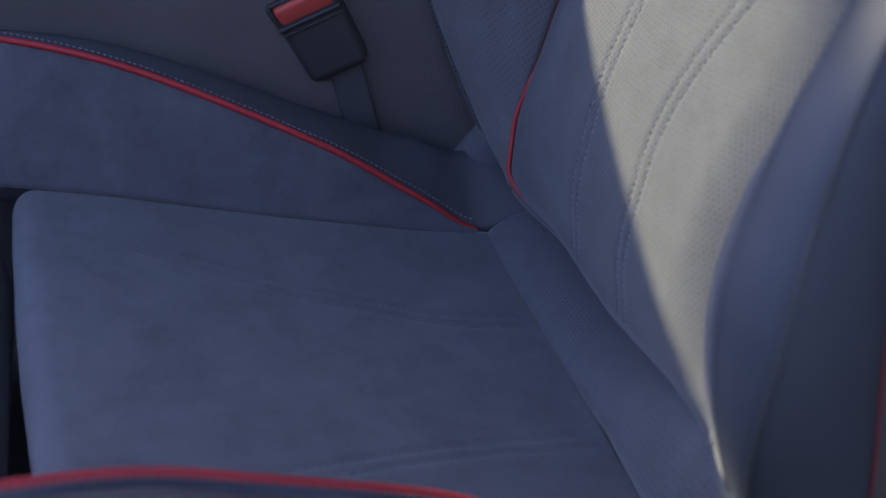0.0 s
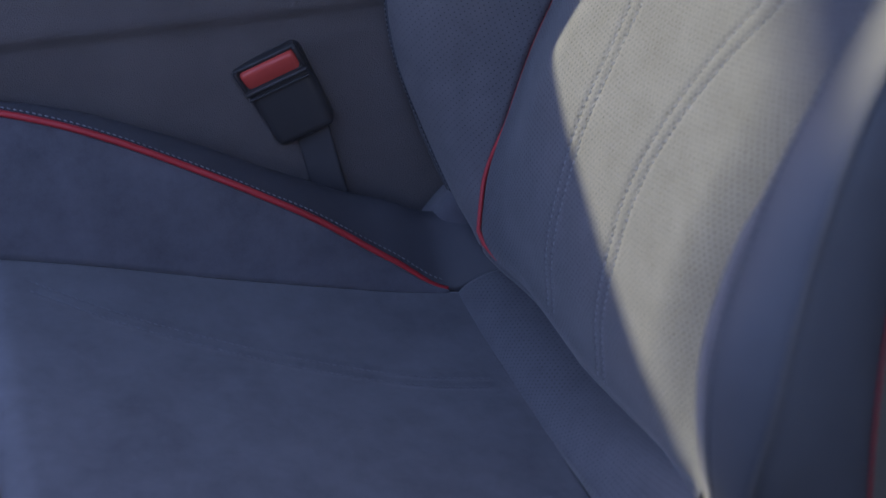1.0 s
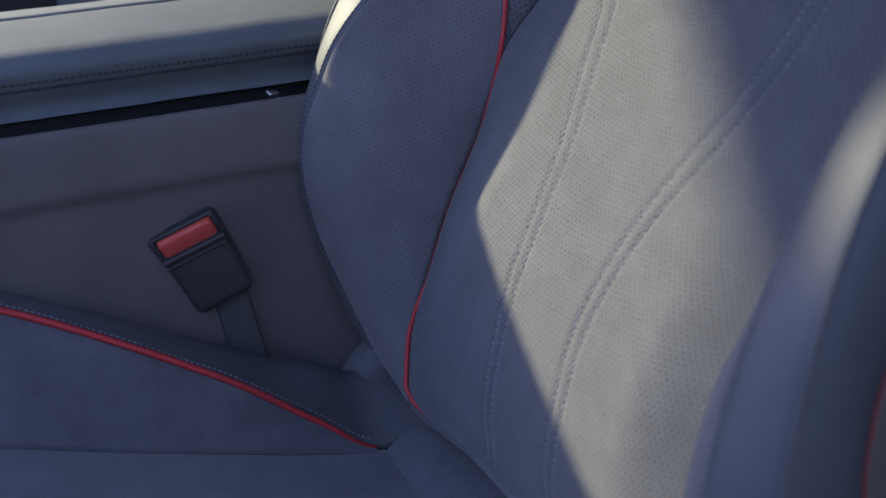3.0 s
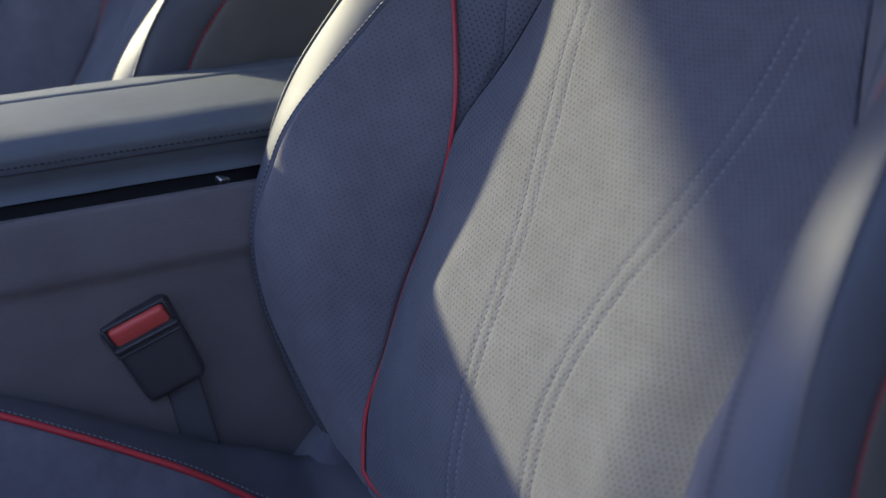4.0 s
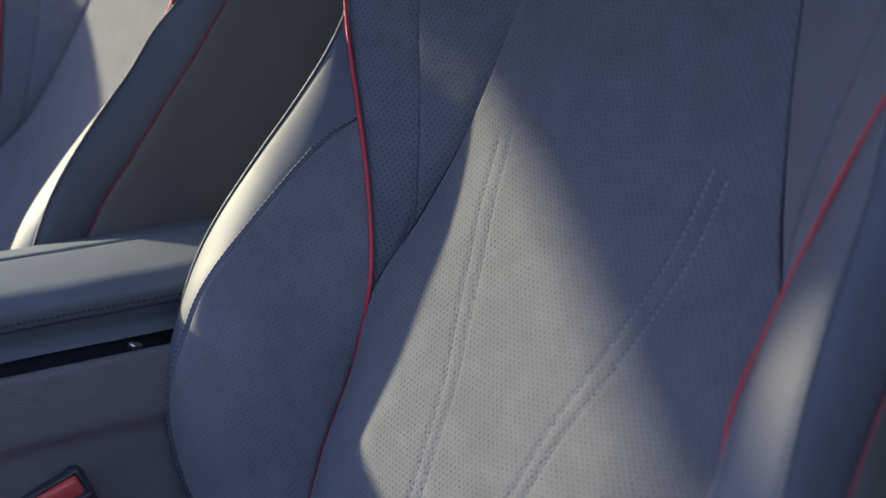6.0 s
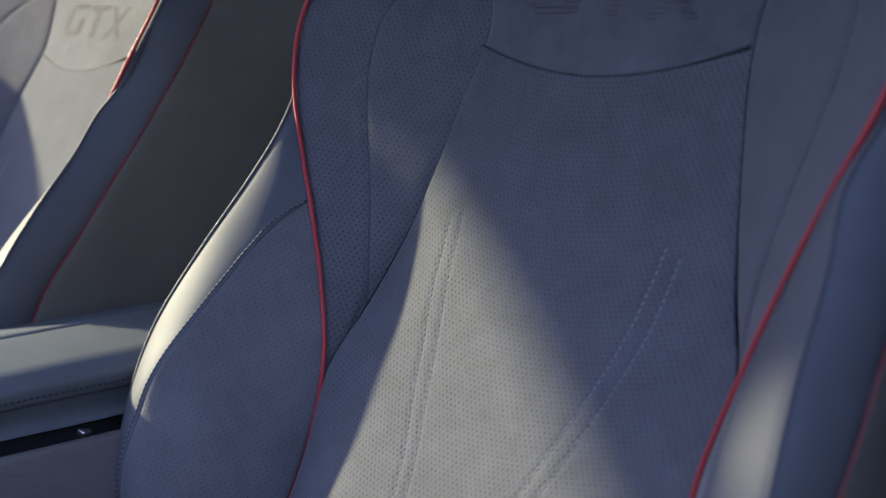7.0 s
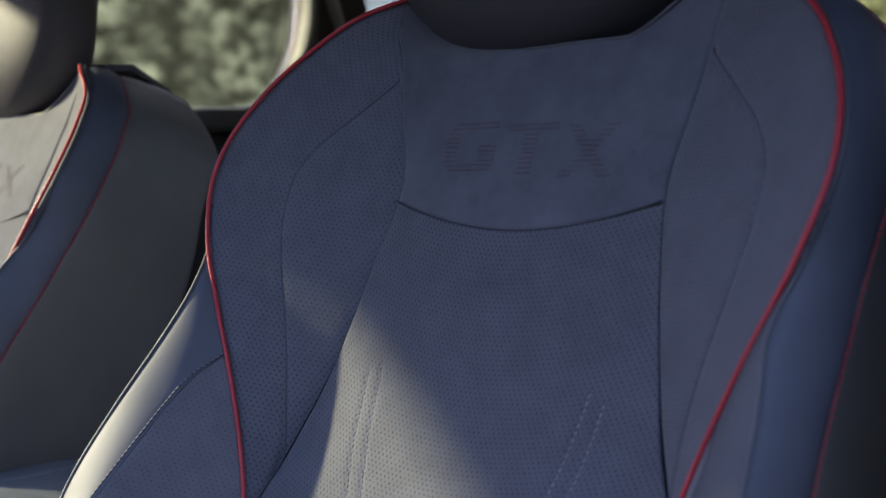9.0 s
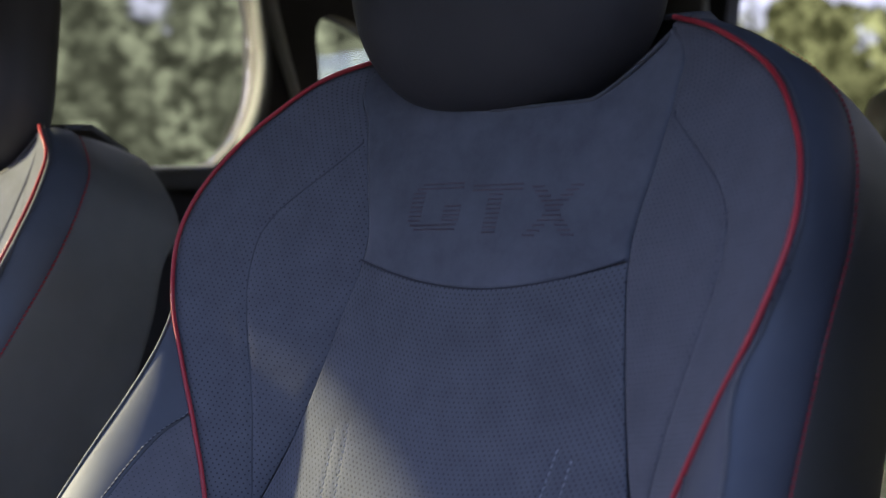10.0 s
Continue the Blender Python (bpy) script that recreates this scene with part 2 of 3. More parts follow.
    return link_mesh(name, np.concatenate([flat, hem]), faces, mat, parent, label, np.concatenate([uvs, uvs[rim]]))


def tube(name, pts, radius, mat, parent, label="", sides=10, taper=0.0):
    P = np.asarray(pts, float)
    T = np.gradient(P, axis=0)
    T /= np.linalg.norm(T, axis=1, keepdims=True)
    ref = np.array([0.3, -0.8, 0.5])
    verts, n = [], len(P)
    for i in range(n):
        a = np.cross(T[i], ref)
        a /= np.linalg.norm(a)
        b = np.cross(T[i], a)
        r = radius * (1 - taper * (i / (n - 1)))
        for k in range(sides):
            g = 2 * math.pi * k / sides
            verts.append(P[i] + r * (math.cos(g) * a + math.sin(g) * b))
    faces = [(i * sides + k, i * sides + (k + 1) % sides, (i + 1) * sides + (k + 1) % sides, (i + 1) * sides + k) for i in range(n - 1) for k in range(sides)]
    faces += [tuple(range(sides))[::-1], tuple((n - 1) * sides + k for k in range(sides))]
    return link_mesh(name, verts, faces, mat, parent, label)


def resample(pts, step):
    P = np.asarray(pts, float)
    s = np.r_[0, np.cumsum(np.linalg.norm(np.diff(P, axis=0), axis=1))]
    at = np.arange(0, s[-1], step)
    return np.stack([np.interp(at, s, P[:, k]) for k in range(3)], 1)


def stitches(name, pts, out, mat, parent, step=0.0046, length=0.0032, radius=0.00055, label=""):
    """A row of short sewn stitches along a line; out: the way out of the cloth."""
    P = resample(pts, step)
    T = np.gradient(P, axis=0)
    T /= np.maximum(np.linalg.norm(T, axis=1, keepdims=True), 1e-9)
    verts, faces = [], []
    for i in range(len(P)):
        o = np.asarray(out if np.ndim(out) == 1 else out[min(i, len(out) - 1)], float)
        side = np.cross(T[i], o)
        side /= max(np.linalg.norm(side), 1e-9)
        tilt = T[i] + 0.18 * side
        base = len(verts)
        for s, r in ((-0.5, 0.35), (-0.25, 1.0), (0.25, 1.0), (0.5, 0.35)):
            c = P[i] + tilt * s * length
            for a, b in ((1, 0), (0, 1), (-1, 0), (0, -1)):
                verts.append(c + r * radius * (a * side + b * o))
        for k in range(3):
            for j in range(4):
                faces.append((base + 4 * k + j, base + 4 * k + (j + 1) % 4, base + 4 * k + 4 + (j + 1) % 4, base + 4 * k + 4 + j))
        faces += [(base + 3, base + 2, base + 1, base), (base + 12, base + 13, base + 14, base + 15)]
    return link_mesh(name, verts, faces, mat, parent, label)


def rounded_box(size, r, seg=3):
    bm = bmesh.new()
    bmesh.ops.create_cube(bm, size=1.0)
    for v in bm.verts:
        v.co = Vector((v.co.x * size[0], v.co.y * size[1], v.co.z * size[2]))
    bmesh.ops.bevel(bm, geom=bm.edges[:], offset=r, segments=seg, affect="EDGES", profile=0.5)
    for f in bm.faces:
        f.smooth = True
    return bm


def moved(bm, m):
    bmesh.ops.transform(bm, matrix=m, verts=bm.verts)
    return bm


# ---- the front seat: seam curves in (u, v, w), by level ----
LV = np.array([-0.06, 0.0, 0.045, 0.09, 0.135, 0.2, 0.256, 0.313, 0.359, 0.40, 0.45, 0.51, 0.56, 0.60, 0.63, 0.648])
PIPE = [(0.1470, -0.0604, 0.0054), (0.1649, -0.0004, 0.0163), (0.1806, 0.0449, 0.0206), (0.1832, 0.0903, 0.0202), (0.1827, 0.1357, 0.0207), (0.1763, 0.2012, 0.0189), (0.1711, 0.2578, 0.0236), (0.1876, 0.3153, 0.0319),
        (0.2067, 0.3624, 0.0415), (0.2255, 0.4028, 0.0499), (0.2483, 0.4517, 0.0569), (0.2594, 0.5108, 0.0559), (0.2437, 0.5601, 0.0459), (0.2113, 0.6015, 0.0337), (0.1647, 0.6319, 0.0247), (0.1301, 0.6477, 0.0113)]
EDGE = PIPE[:6] + [(0.1704, 0.2560, 0.0225), (0.1640, 0.3150, 0.0040), (0.1470, 0.3620, 0.0010), (0.1360, 0.4000, 0.0000), (0.1250, 0.4500, 0.0000), (0.1160, 0.5100, -0.0020), (0.1270, 0.5600, 0.0020), (0.1350, 0.6000, 0.0060), (0.1400, 0.6250, 0.0120), (0.1250, 0.6460, 0.0100)]
OUTER = [(0.2168, -0.0497, -0.0415), (0.2405, 0.0048, 0.0199), (0.2621, 0.0467, 0.0526), (0.2794, 0.0909, 0.0796), (0.2883, 0.1363, 0.0949), (0.2831, 0.2000, 0.1052), (0.2746, 0.2557, 0.1045), (0.2618, 0.3184, 0.0897),
         (0.2514, 0.3737, 0.0723), (0.2437, 0.4114, 0.0634), (0.2502, 0.4535, 0.0532), (0.2612, 0.5120, 0.0535), (0.2455, 0.5613, 0.0435), (0.2131, 0.6027, 0.0313), (0.1665, 0.6331, 0.0223), (0.1319, 0.6489, 0.0089)]
STITCH = [(0.2509, -0.0601, -0.0747), (0.2633, 0.0000, -0.0333), (0.2717, 0.0452, -0.0067), (0.2769, 0.0904, 0.0154), (0.2789, 0.1356, 0.0374), (0.2773, 0.2005, 0.0596), (0.2752, 0.2559, 0.0610), (0.2719, 0.3146, 0.0482),
          (0.2682, 0.3597, 0.0387), (0.2662, 0.4000, 0.0301), (0.2660, 0.4551, 0.0203), (0.2681, 0.5119, 0.0137), (0.2575, 0.5614, 0.0069), (0.2335, 0.5995, -0.0015), (0.1915, 0.6310, -0.0095), (0.1430, 0.6560, -0.0231)]
BOW = spline([(-.06, -.004), (0, 0), (.045, .012), (.09, .029), (.135, .0420), (.2, .0384), (.25, .0265), (.30, .0185), (.34, .0105), (.385, .0045), (.42, .0008), (.648, .0004)])
REAR = [(.235, v, -.125) for v in LV[:10]] + [(.235, .45, -.125), (.235, .505, -.12), (.228, .555, -.115), (.212, .604, -.125), (.168, .644, -.122), (.13, .672, -.115)]


def seam(knots):
    return spline([(lv, *k) for lv, k in zip(LV, knots)])


S_edge, S_pipe, S_outer, S_stitch, S_rear = (seam(k) for k in (EDGE, PIPE, OUTER, STITCH, REAR))
LUMBAR = spline([(-.06, .006), (0, .008), (.05, .028), (.10, .037), (.14, .039), (.18, .034), (.22, .026), (.26, .018), (.29, .012), (.34, .005), (.38, .001), (.42, 0), (.46, 0), (.5, 0), (.7, 0)])


SLANT = spline([(-.06, .78), (0, .78), (.05, .76), (.10, .725), (.15, .69), (.195, .680), (.22, .677), (.245, .655), (.273, .600), (.299, .535), (.323, .455), (.346, .310), (.363, .08), (.370, 0), (.40, 0), (.65, 0)])


def to_world(q):
    q = np.asarray(q)
    return np.stack([q[..., 0], q[..., 1] * SB - q[..., 2] * CB, Z0 + q[..., 1] * CB + q[..., 2] * SB], -1)


def mirrored(q, side):
    q = np.array(q, float)
    q[..., 0] *= side
    return q


def between(fa, fb, levels, n, side, bow=0.0):
    """A grid between two seam curves, bowed out of the backrest."""
    s = 0.5 - 0.5 * np.cos(np.linspace(0, math.pi, n))
    s = 0.6 * s + 0.4 * np.linspace(0, 1, n)
    A, B = fa(levels), fb(levels)
    q = A[:, None] * (1 - s)[None, :, None] + B[:, None] * s[None, :, None]
    if bow:
        wide = np.linalg.norm(B - A, axis=1)[:, None]
        q[..., 2] += bow * wide * (4 * s * (1 - s))[None]
    return to_world(mirrored(q, side))


def lumbar_w(u, v):
    e = np.maximum(S_edge(v)[..., 0], 1e-3)
    a = np.clip(np.abs(u) / e, 0, 1)
    mid, rim = LUMBAR(v)[..., 0], S_edge(v)[..., 2]
    k = np.clip((a - 0.55) / 0.45, 0, 1)
    k = k * k * (3 - 2 * k)
    return mid * (1 - k) + rim * k


def yoke_v(u):
    return 0.4775 + 0.020 * (np.abs(u) / 0.116) ** 1.9


def insert_line(knots, side, n=160):
    """A line on the insert through (v, u) rows."""
    f = spline(knots)
    v = np.linspace(knots[0][0], knots[-1][0], n)
    u = f(v)[:, 0] * side
    return to_world(np.stack([u, v, lumbar_w(u, v)], 1))


SEW = [(.012, .047), (.06, .046), (.12, .046), (.18, .051), (.22, .060), (.25, .072), (.29, .086), (.33, .098), (.376, .104)]
SEW_IN = [(.012, .057 - .02), (.06, .036), (.12, .035), (.18, .040), (.22, .048), (.25, .058), (.29, .072), (.33, .084), (.380, .092)]


def build_backrest(seat):
    rows = np.linspace(-0.012, 1, 220)
    # insert, from the bite to the yoke seam
    s = np.linspace(-1, 1, 190)
    lines = [insert_line(k, side) for side in (-1, 1) for k in (SEW, SEW_IN)]
    P = np.zeros((len(rows), len(s), 3))
    for r, t in enumerate(rows):
        v = np.full(len(s), 0.0)
        for _ in range(4):
            u = s * S_edge(v)[:, 0]
            low = -0.008 + 0.006 * np.clip((np.abs(u) - 0.125) / 0.04, 0, 1) ** 2 + 0.026 * np.clip((u + 0.02) / 0.18, 0, 1) ** 1.2
            v = low + (yoke_v(u) - low) * t
        under = np.clip((0.016 - (v - low)) / 0.018, 0, 1)
        under *= 1 - 0.6 * np.abs(s) ** 8
        P[r] = to_world(np.stack([u, v, lumbar_w(u, v) - 0.016 * under**2.2], 1))
    panel("insert", P, M_insert, seat, "perforated grey suede backrest insert", grooves=[(ln, 0.0009, 0.0020) for ln in lines], tuck=0.0008, roll=0.0026, edges="lrb")
    out = to_world(np.array([0, 0, 1.0])) - to_world(np.zeros(3))
    for ln in lines:
        stitches("stitching", ln + out * -0.0006, out, M_grey_thread, seat)
    # yoke, plain suede, folding back where the headrest sits over it

    def yoke_top(u):
        k = np.clip((np.abs(u) - 0.066) / 0.066, 0, 1)
        return 0.604 + 0.038 * k**1.4 * (1.4 - 0.4 * k) + 0.05 * np.clip((-0.030 - u) / 0.04, 0, 1)

    s = np.linspace(-1, 1, 80)
    P = np.zeros((70, 80, 3))
    for r, t in enumerate(np.linspace(0, 1, 70)):
        v = np.full(80, 0.5)
        for _ in range(4):
            u = s * S_edge(np.minimum(v, 0.64))[:, 0] * (1 - 0.30 * np.clip((v - 0.63) / 0.042, 0, 1) ** 1.5)
            v = yoke_v(u) + (0.672 - yoke_v(u)) * t
        k = np.clip((v - 0.58) / 0.09, 0, 1)
        over = np.maximum(0, v - yoke_top(u))
        v = v - 0.7 * over
        w = S_edge(np.minimum(v, 0.646))[:, 2] * np.abs(s) ** 4 - 0.012 * k**2.2 * (1 - np.abs(s) ** 6) - 0.9 * over
        P[r] = to_world(np.stack([u, v, w], 1))
    panel("yoke", P, M_suede, seat, "plain grey suede yoke panel", tuck=0.0008, roll=0.0026, edges="lrt")
    uu = np.linspace(-0.116, 0.116, 80)
    tube("yoke_seam", to_world(np.stack([uu, yoke_v(uu), 0 * uu - 0.0002], 1)), 0.0007, M_dark_thread, seat, "", 8)
    for side in (-1, 1):
        up = np.linspace(0.256, 0.648, 130)
        wing_arc = spline([(.285, .168, .006), (.305, .167, .008), (.335, .169, .008), (.365, .173, .010), (.40, .181, .015), (.44, .193, .020), (.485, .202, .022), (.512, .200, .022), (.535, .187, .019), (.558, .165, .013), (.585, .137, .006)])
        av = np.linspace(.290, .588, 140)
        a, b = S_edge(av), S_pipe(av)
        k = np.clip((wing_arc(av)[:, 0] - a[:, 0]) / (b[:, 0] - a[:, 0]), 0.02, 0.98)[:, None]
        aq = a * (1 - k) + b * k
        aq[:, 2] += -0.03 * np.linalg.norm(b - a, axis=1) * (4 * k * (1 - k))[:, 0] + 0.001 * 4 * (k * (1 - k))[:, 0]
        arc = to_world(mirrored(aq, side))
        P = between(S_edge, S_pipe, up, 64, side, -0.03)
        tube("wing_seam", arc - 0.0012 * out, 0.0006, M_cushion_leather, seat, "", 6)
        panel("wing_panel", P, M_wing, seat, "perforated dark suede wing panel", grooves=[(arc, 0.0017, 0.0024)], puff=0.001, flip=side < 0)
        # bolster: suede below the slanting seam, leather above it

        def bolster(v, k):
            """The rounded bolster between piping and outer seam; k from 0 to 1."""
            a, b = S_pipe(v), S_outer(v)
            k = np.asarray(k, float)[..., None]
            q = a * (1 - k) + b * k
            vv = np.asarray(v, float)[..., None]
            ridge, kr = np.clip((vv - 0.19) / 0.06, 0, 1), np.maximum(SLANT(v), 0.45)
            x, y = np.clip(k / kr, 0, 1), np.clip((1 - k) / (1 - kr), 0, 1)
            fold = np.where(k < kr, x**1.2, 1 - (1 - y) ** (1.2 + 0.6 * np.clip((vv - 0.25) / 0.08, 0, 1)))
            q[..., 2] += BOW(v)[..., 0] * ((1 - ridge) * 4 * k * (1 - k) + ridge * fold)[..., 0]
            return q

        def slant_k(v):
            return SLANT(v)[..., 0]

        def bolster_grid(levels, n, k0, k1):
            t = np.linspace(0, 1, n)
            return to_world(mirrored(np.stack([bolster(levels, k0 * (1 - a) + k1 * a) for a in t], 1), side))

        low = np.linspace(-0.006 if side < 0 else 0.044, 0.364, 120)
        high = np.linspace(-0.006 if side < 0 else 0.044, 0.475, 170)
        panel("bolster_panel", bolster_grid(low, 44, 0 * low, np.maximum(slant_k(low), 0)), M_bolster, seat, "finely perforated suede bolster panel", flip=side < 0, tuck=0.001, roll=0.0022)
        panel("bolster_strip", bolster_grid(high, 30, np.maximum(slant_k(high), 0), 0 * high + 1), M_leather, seat, "smooth grey leather bolster strip", flip=side < 0, wrinkle=0.0002, tuck=0.001, roll=0.0022, depth=0.001)
        P = between(S_outer, S_stitch, np.linspace(-0.06, 0.648, 150), 22, side, 0.0)
        panel("side_strip", P, M_leather, seat, "smooth grey leather side strip", puff=0.003, flip=side < 0, wrinkle=0.0006)
        P = between(S_stitch, S_rear, np.linspace(-0.06, 0.648, 90), 22, side, 0.0)
        panel("side_panel", P, M_side, seat, "dark leather side panel", puff=0.003, flip=side < 0)
        # piping, edge cord and stitch rows
        lv = np.linspace(-0.012, 0.648, 200)
        run = S_pipe(lv)
        run[:, 2] += 0.0012 - 0.0035 * np.clip((lv - 0.04) / 0.04, 0, 1) * np.clip((0.25 - lv) / 0.05, 0, 1)
        run = np.concatenate([[(.130, -.013, -.010), (.138, -.0105, -.003), (.146, -.0072, .0045), (.153, -.0045, .0100), (.159, -.0020, .0138)], run[lv > 0.003]]) if side < 0 else run[lv > 0.05]
        tube("piping", to_world(mirrored(run, side)), 0.0017, M_piping, seat, "glossy red piping")
        tube("edge_cord", to_world(mirrored(S_outer(lv) + [0.0, 0, 0.0], side)), 0.0012, M_strip, seat, "thin slate edge cord")
        sv = np.linspace(-0.01 if side < 0 else 0.042, 0.367, 160)
        sl = bolster(sv, slant_k(sv) + 0.036 * np.clip(slant_k(sv) / 0.2, 0, 1))
        sl[:, 2] += 0.0001
        # dark tube under the row stands in for shade in the stitch holes
        tube("stitch_shade", to_world(mirrored(sl - [0, 0, 0.0002], side)), 0.0005, M_dark_thread, seat, "", 6)
        stitches("seam_stitching", to_world(mirrored(sl, side)), out + np.array([0.6 * side, 0, 0]), M_pale_thread, seat, 0.0040, 0.0028, 0.00058, "row of pale stitches")
        st = S_stitch(np.linspace(0.02, 0.645, 200)) + [0.0008, 0, 0.0016]
        stitches("red_stitching", to_world(mirrored(st, side)), np.array([side, -0.3, 0.0]), M_red_thread, seat, 0.0042, 0.0036, 0.00085, "row of red stitches")
    uu = np.linspace(-0.02, 0.131, 60)
    lip = np.stack([uu, yoke_top(uu), 0.011 * np.abs(uu / 0.131) ** 4 - 0.0015], 1)
    tube("top_lip", to_world(lip), 0.0016, M_strip, seat, "slate leather lip on the top edge")
    # closed back and top
    lv = np.linspace(-0.06, 0.648, 50)
    R = S_rear(lv)
    s = np.linspace(-1, 1, 20)
    q = R[:, None] * np.ones((1, 20, 1))
    q[..., 0] = R[:, None, 0] * s
    q[..., 2] -= 0.02 * (1 - s**2)
    panel("back_shell", to_world(q), M_side, seat, "dark leather backrest rear shell", flip=True)
    top = [(.648, .0), (.668, -.02), (.684, -.05), (.682, -.10)]
    q = np.array([[(x, v, w) for x in np.linspace(-0.11, 0.11, 16)] for v, w in top])
    q[0, :, 1] = 0.665
    q[0, :, 2] = -0.03
    panel("top_panel", to_world(q), M_strip, seat, "leather top of the backrest")


def build_emblem(seat):
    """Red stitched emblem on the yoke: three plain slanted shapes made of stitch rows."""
    rows = 11
    shapes = [
        lambda k: [(.16 if k in (0, 10) else .06, .98)] if k in (0, 1, 9, 10) else ([(0.0, .26)] if k in (6, 7, 8) else [(0.0, .26), (.68, 1.0)]),
        lambda k: [(0.0, 1.0)] if k > 8 else [(.36, .66)],
        lambda k: [(.40 - .08 * abs(k - 5), .66 - .08 * abs(k - 5)), (.36 + .08 * abs(k - 5), .60 + .08 * abs(k - 5))],
    ]
    out = to_world(np.array([0, 0, 1.0])) - to_world(np.zeros(3))
    for shape, (u0, u1) in zip(shapes, ((-.076, -.028), (-.020, .024), (.032, .074))):
        pts = []
        for k in range(rows):
            v = 0.5163 + 0.033 * k / (rows - 1)
            for a, b in shape(k):
                x0, x1 = u0 + (u1 - u0) * a, u0 + (u1 - u0) * b
                lean = 0.001 * (k / (rows - 1) - 0.5)
                pts.append((x0 + lean, x1 + lean, v - 0.05 * (u0 + u1) / 2))
        verts, faces = [], []
        for x0, x1, v in pts:
            x = x0
            while x < x1 - 0.0008:
                e = min(x + 0.0010, x1)
                b = len(verts)
                for xx, vv, ww in ((x, v - .0007, 0), (e, v - .0007, 0), (e, v + .0007, 0), (x, v + .0007, 0), (x + .0003, v, .0001), (e - .0003, v, .0001)):
                    verts.append(to_world(np.array([xx, vv, ww + 0.0002 + 0.0])))
                faces += [(b, b + 1, b + 5, b + 4), (b + 2, b + 3, b + 4, b + 5), (b + 1, b + 2, b + 5), (b + 3, b, b + 4), (b + 3, b + 2, b + 1, b)]
                x += 0.0018
        link_mesh("stitched_emblem", verts, faces, M_emblem, seat, "faint red stitched emblem shape")


def build_headrest(seat):
    """A deep rounded pad that hangs a little in front of the yoke."""
    rows, cols = 60, 90
    verts = []
    for r in range(rows):
        t = r / (rows - 1)
        rise = 0.22 * t**1.7
        v = 0.604 + rise
        grow = math.sqrt(max(0.004, 1 - (1 - min(1.0, rise / 0.102)) ** 3.2))
        inner = 1.0 + 0.5 * math.exp(-rise / 0.012) + 0.04 * math.exp(-rise / 0.05)
        close = 1.0 if t < 0.86 else math.sqrt(max(0.02, 1 - ((t - 0.86) / 0.14) ** 2))
        wide = min(1.0, rise / 0.10)
        a = (0.1277 + 0.003 * wide * wide * (3 - 2 * wide)) * grow * close
        d = 0.045 * grow**0.8 * close
        cw = -0.004 + 0.36 * rise
        for c in range(cols):
            g = 2 * math.pi * c / cols
            e = 0.55
            x = (a if math.cos(g) > 0 else a * inner) * math.copysign(abs(math.cos(g)) ** e, math.cos(g))
            w = cw + d * math.copysign(abs(math.sin(g)) ** 0.75, math.sin(g))
            vv = v
            verts.append(bk(x - 0.010, vv, w))
    faces = [(r * cols + c, r * cols + (c + 1) % cols, (r + 1) * cols + (c + 1) % cols, (r + 1) * cols + c) for r in range(rows - 1) for c in range(cols)]
    faces += [tuple(range(cols))[::-1], tuple((rows - 1) * cols + c for c in range(cols))]
    head = link_mesh("headrest", verts, faces, M_head, seat, "charcoal leather headrest")
    for x in (-0.06, 0.06):
        tube("post", [bk(x, 0.62, -0.025), bk(x, 0.66, -0.025)], 0.006, M_metal, head)


# ---- cushion: (u, y, z above the bite line) ----
PAN = spline([(-.36, .036), (-.30, .020), (-.22, -.004), (-.14, -.026), (-.07, -.043), (-.02, -.052)])
CREST = spline([(-.46, .262, .145), (-.36, .242, .132), (-.285, .224, .112), (-.21, .211, .076), (-.13, .198, .028), (-.075, .191, -.016), (-.033, .183, -.046), (-.008, .178, -.040), (.012, .172, -.032), (.035, .166, -.026), (.07, .158, -.018)])


def pan_z(u, y):
    return Z0 + PAN(y)[..., 0] + 0.010 * (np.abs(u) / 0.185) ** 3 - 0.002


def drop(y, side):
    """How far the padding has settled along the crest."""
    return 0.005 * np.clip((-0.06 - y) / 0.10, 0, 1) if side < 0 else 0.006 * np.clip((-0.14 - y) / 0.10, 0, 1)


SEAT_SEW = [(-.325, .150), (-.28, .124), (-.22, .100), (-.16, .080), (-.10, .066), (-.04, .060)]


def build_cushion(seat):
    y = np.linspace(-0.36, -0.020, 130)
    s = np.linspace(-1, 1, 120)
    wide = spline([(-.36, .186), (-.2, .184), (-.02, .178)])
    lines = []
    for side in (-1, 1):
        for dx in (0, 0.011):
            f = spline([(a, b + dx) for a, b in SEAT_SEW])
            yy = np.linspace(-.325, -.04, 140)
            uu = f(yy)[:, 0] * side
            lines.append(np.stack([uu, yy, pan_z(uu, yy)], 1))
    U = s[None] * wide(y)[:, 0][:, None]
    Y = np.repeat(y[:, None], 120, 1)
    front = np.clip((-0.335 - Y) / 0.025, 0, 1)
    Y = Y + 0.19 * np.clip(U + 0.186, 0, 1) ** 2 * np.clip((-0.10 - Y) / 0.26, 0, 1)
    Zz = pan_z(U, Y)
    Zz = Zz - 0.018 * front**2.5
    panel("seat_panel", np.stack([U, Y, Zz], 2), M_suede, seat, "plain grey suede seat panel", grooves=[(ln, 0.0013, 0.0022) for ln in lines], wrinkle=0.0005, tuck=0.001, roll=0.004)
    for ln in lines:
        stitches("seat_stitching", ln - [0, 0, 0.0008], np.array([0, 0, 1.0]), M_dull_thread, seat, 0.0046, 0.0032, 0.0004)
    for side in (-1, 1):
        yy = np.linspace(-0.46, -0.035 if side < 0 else -0.06, 120)
        cr = CREST(yy)
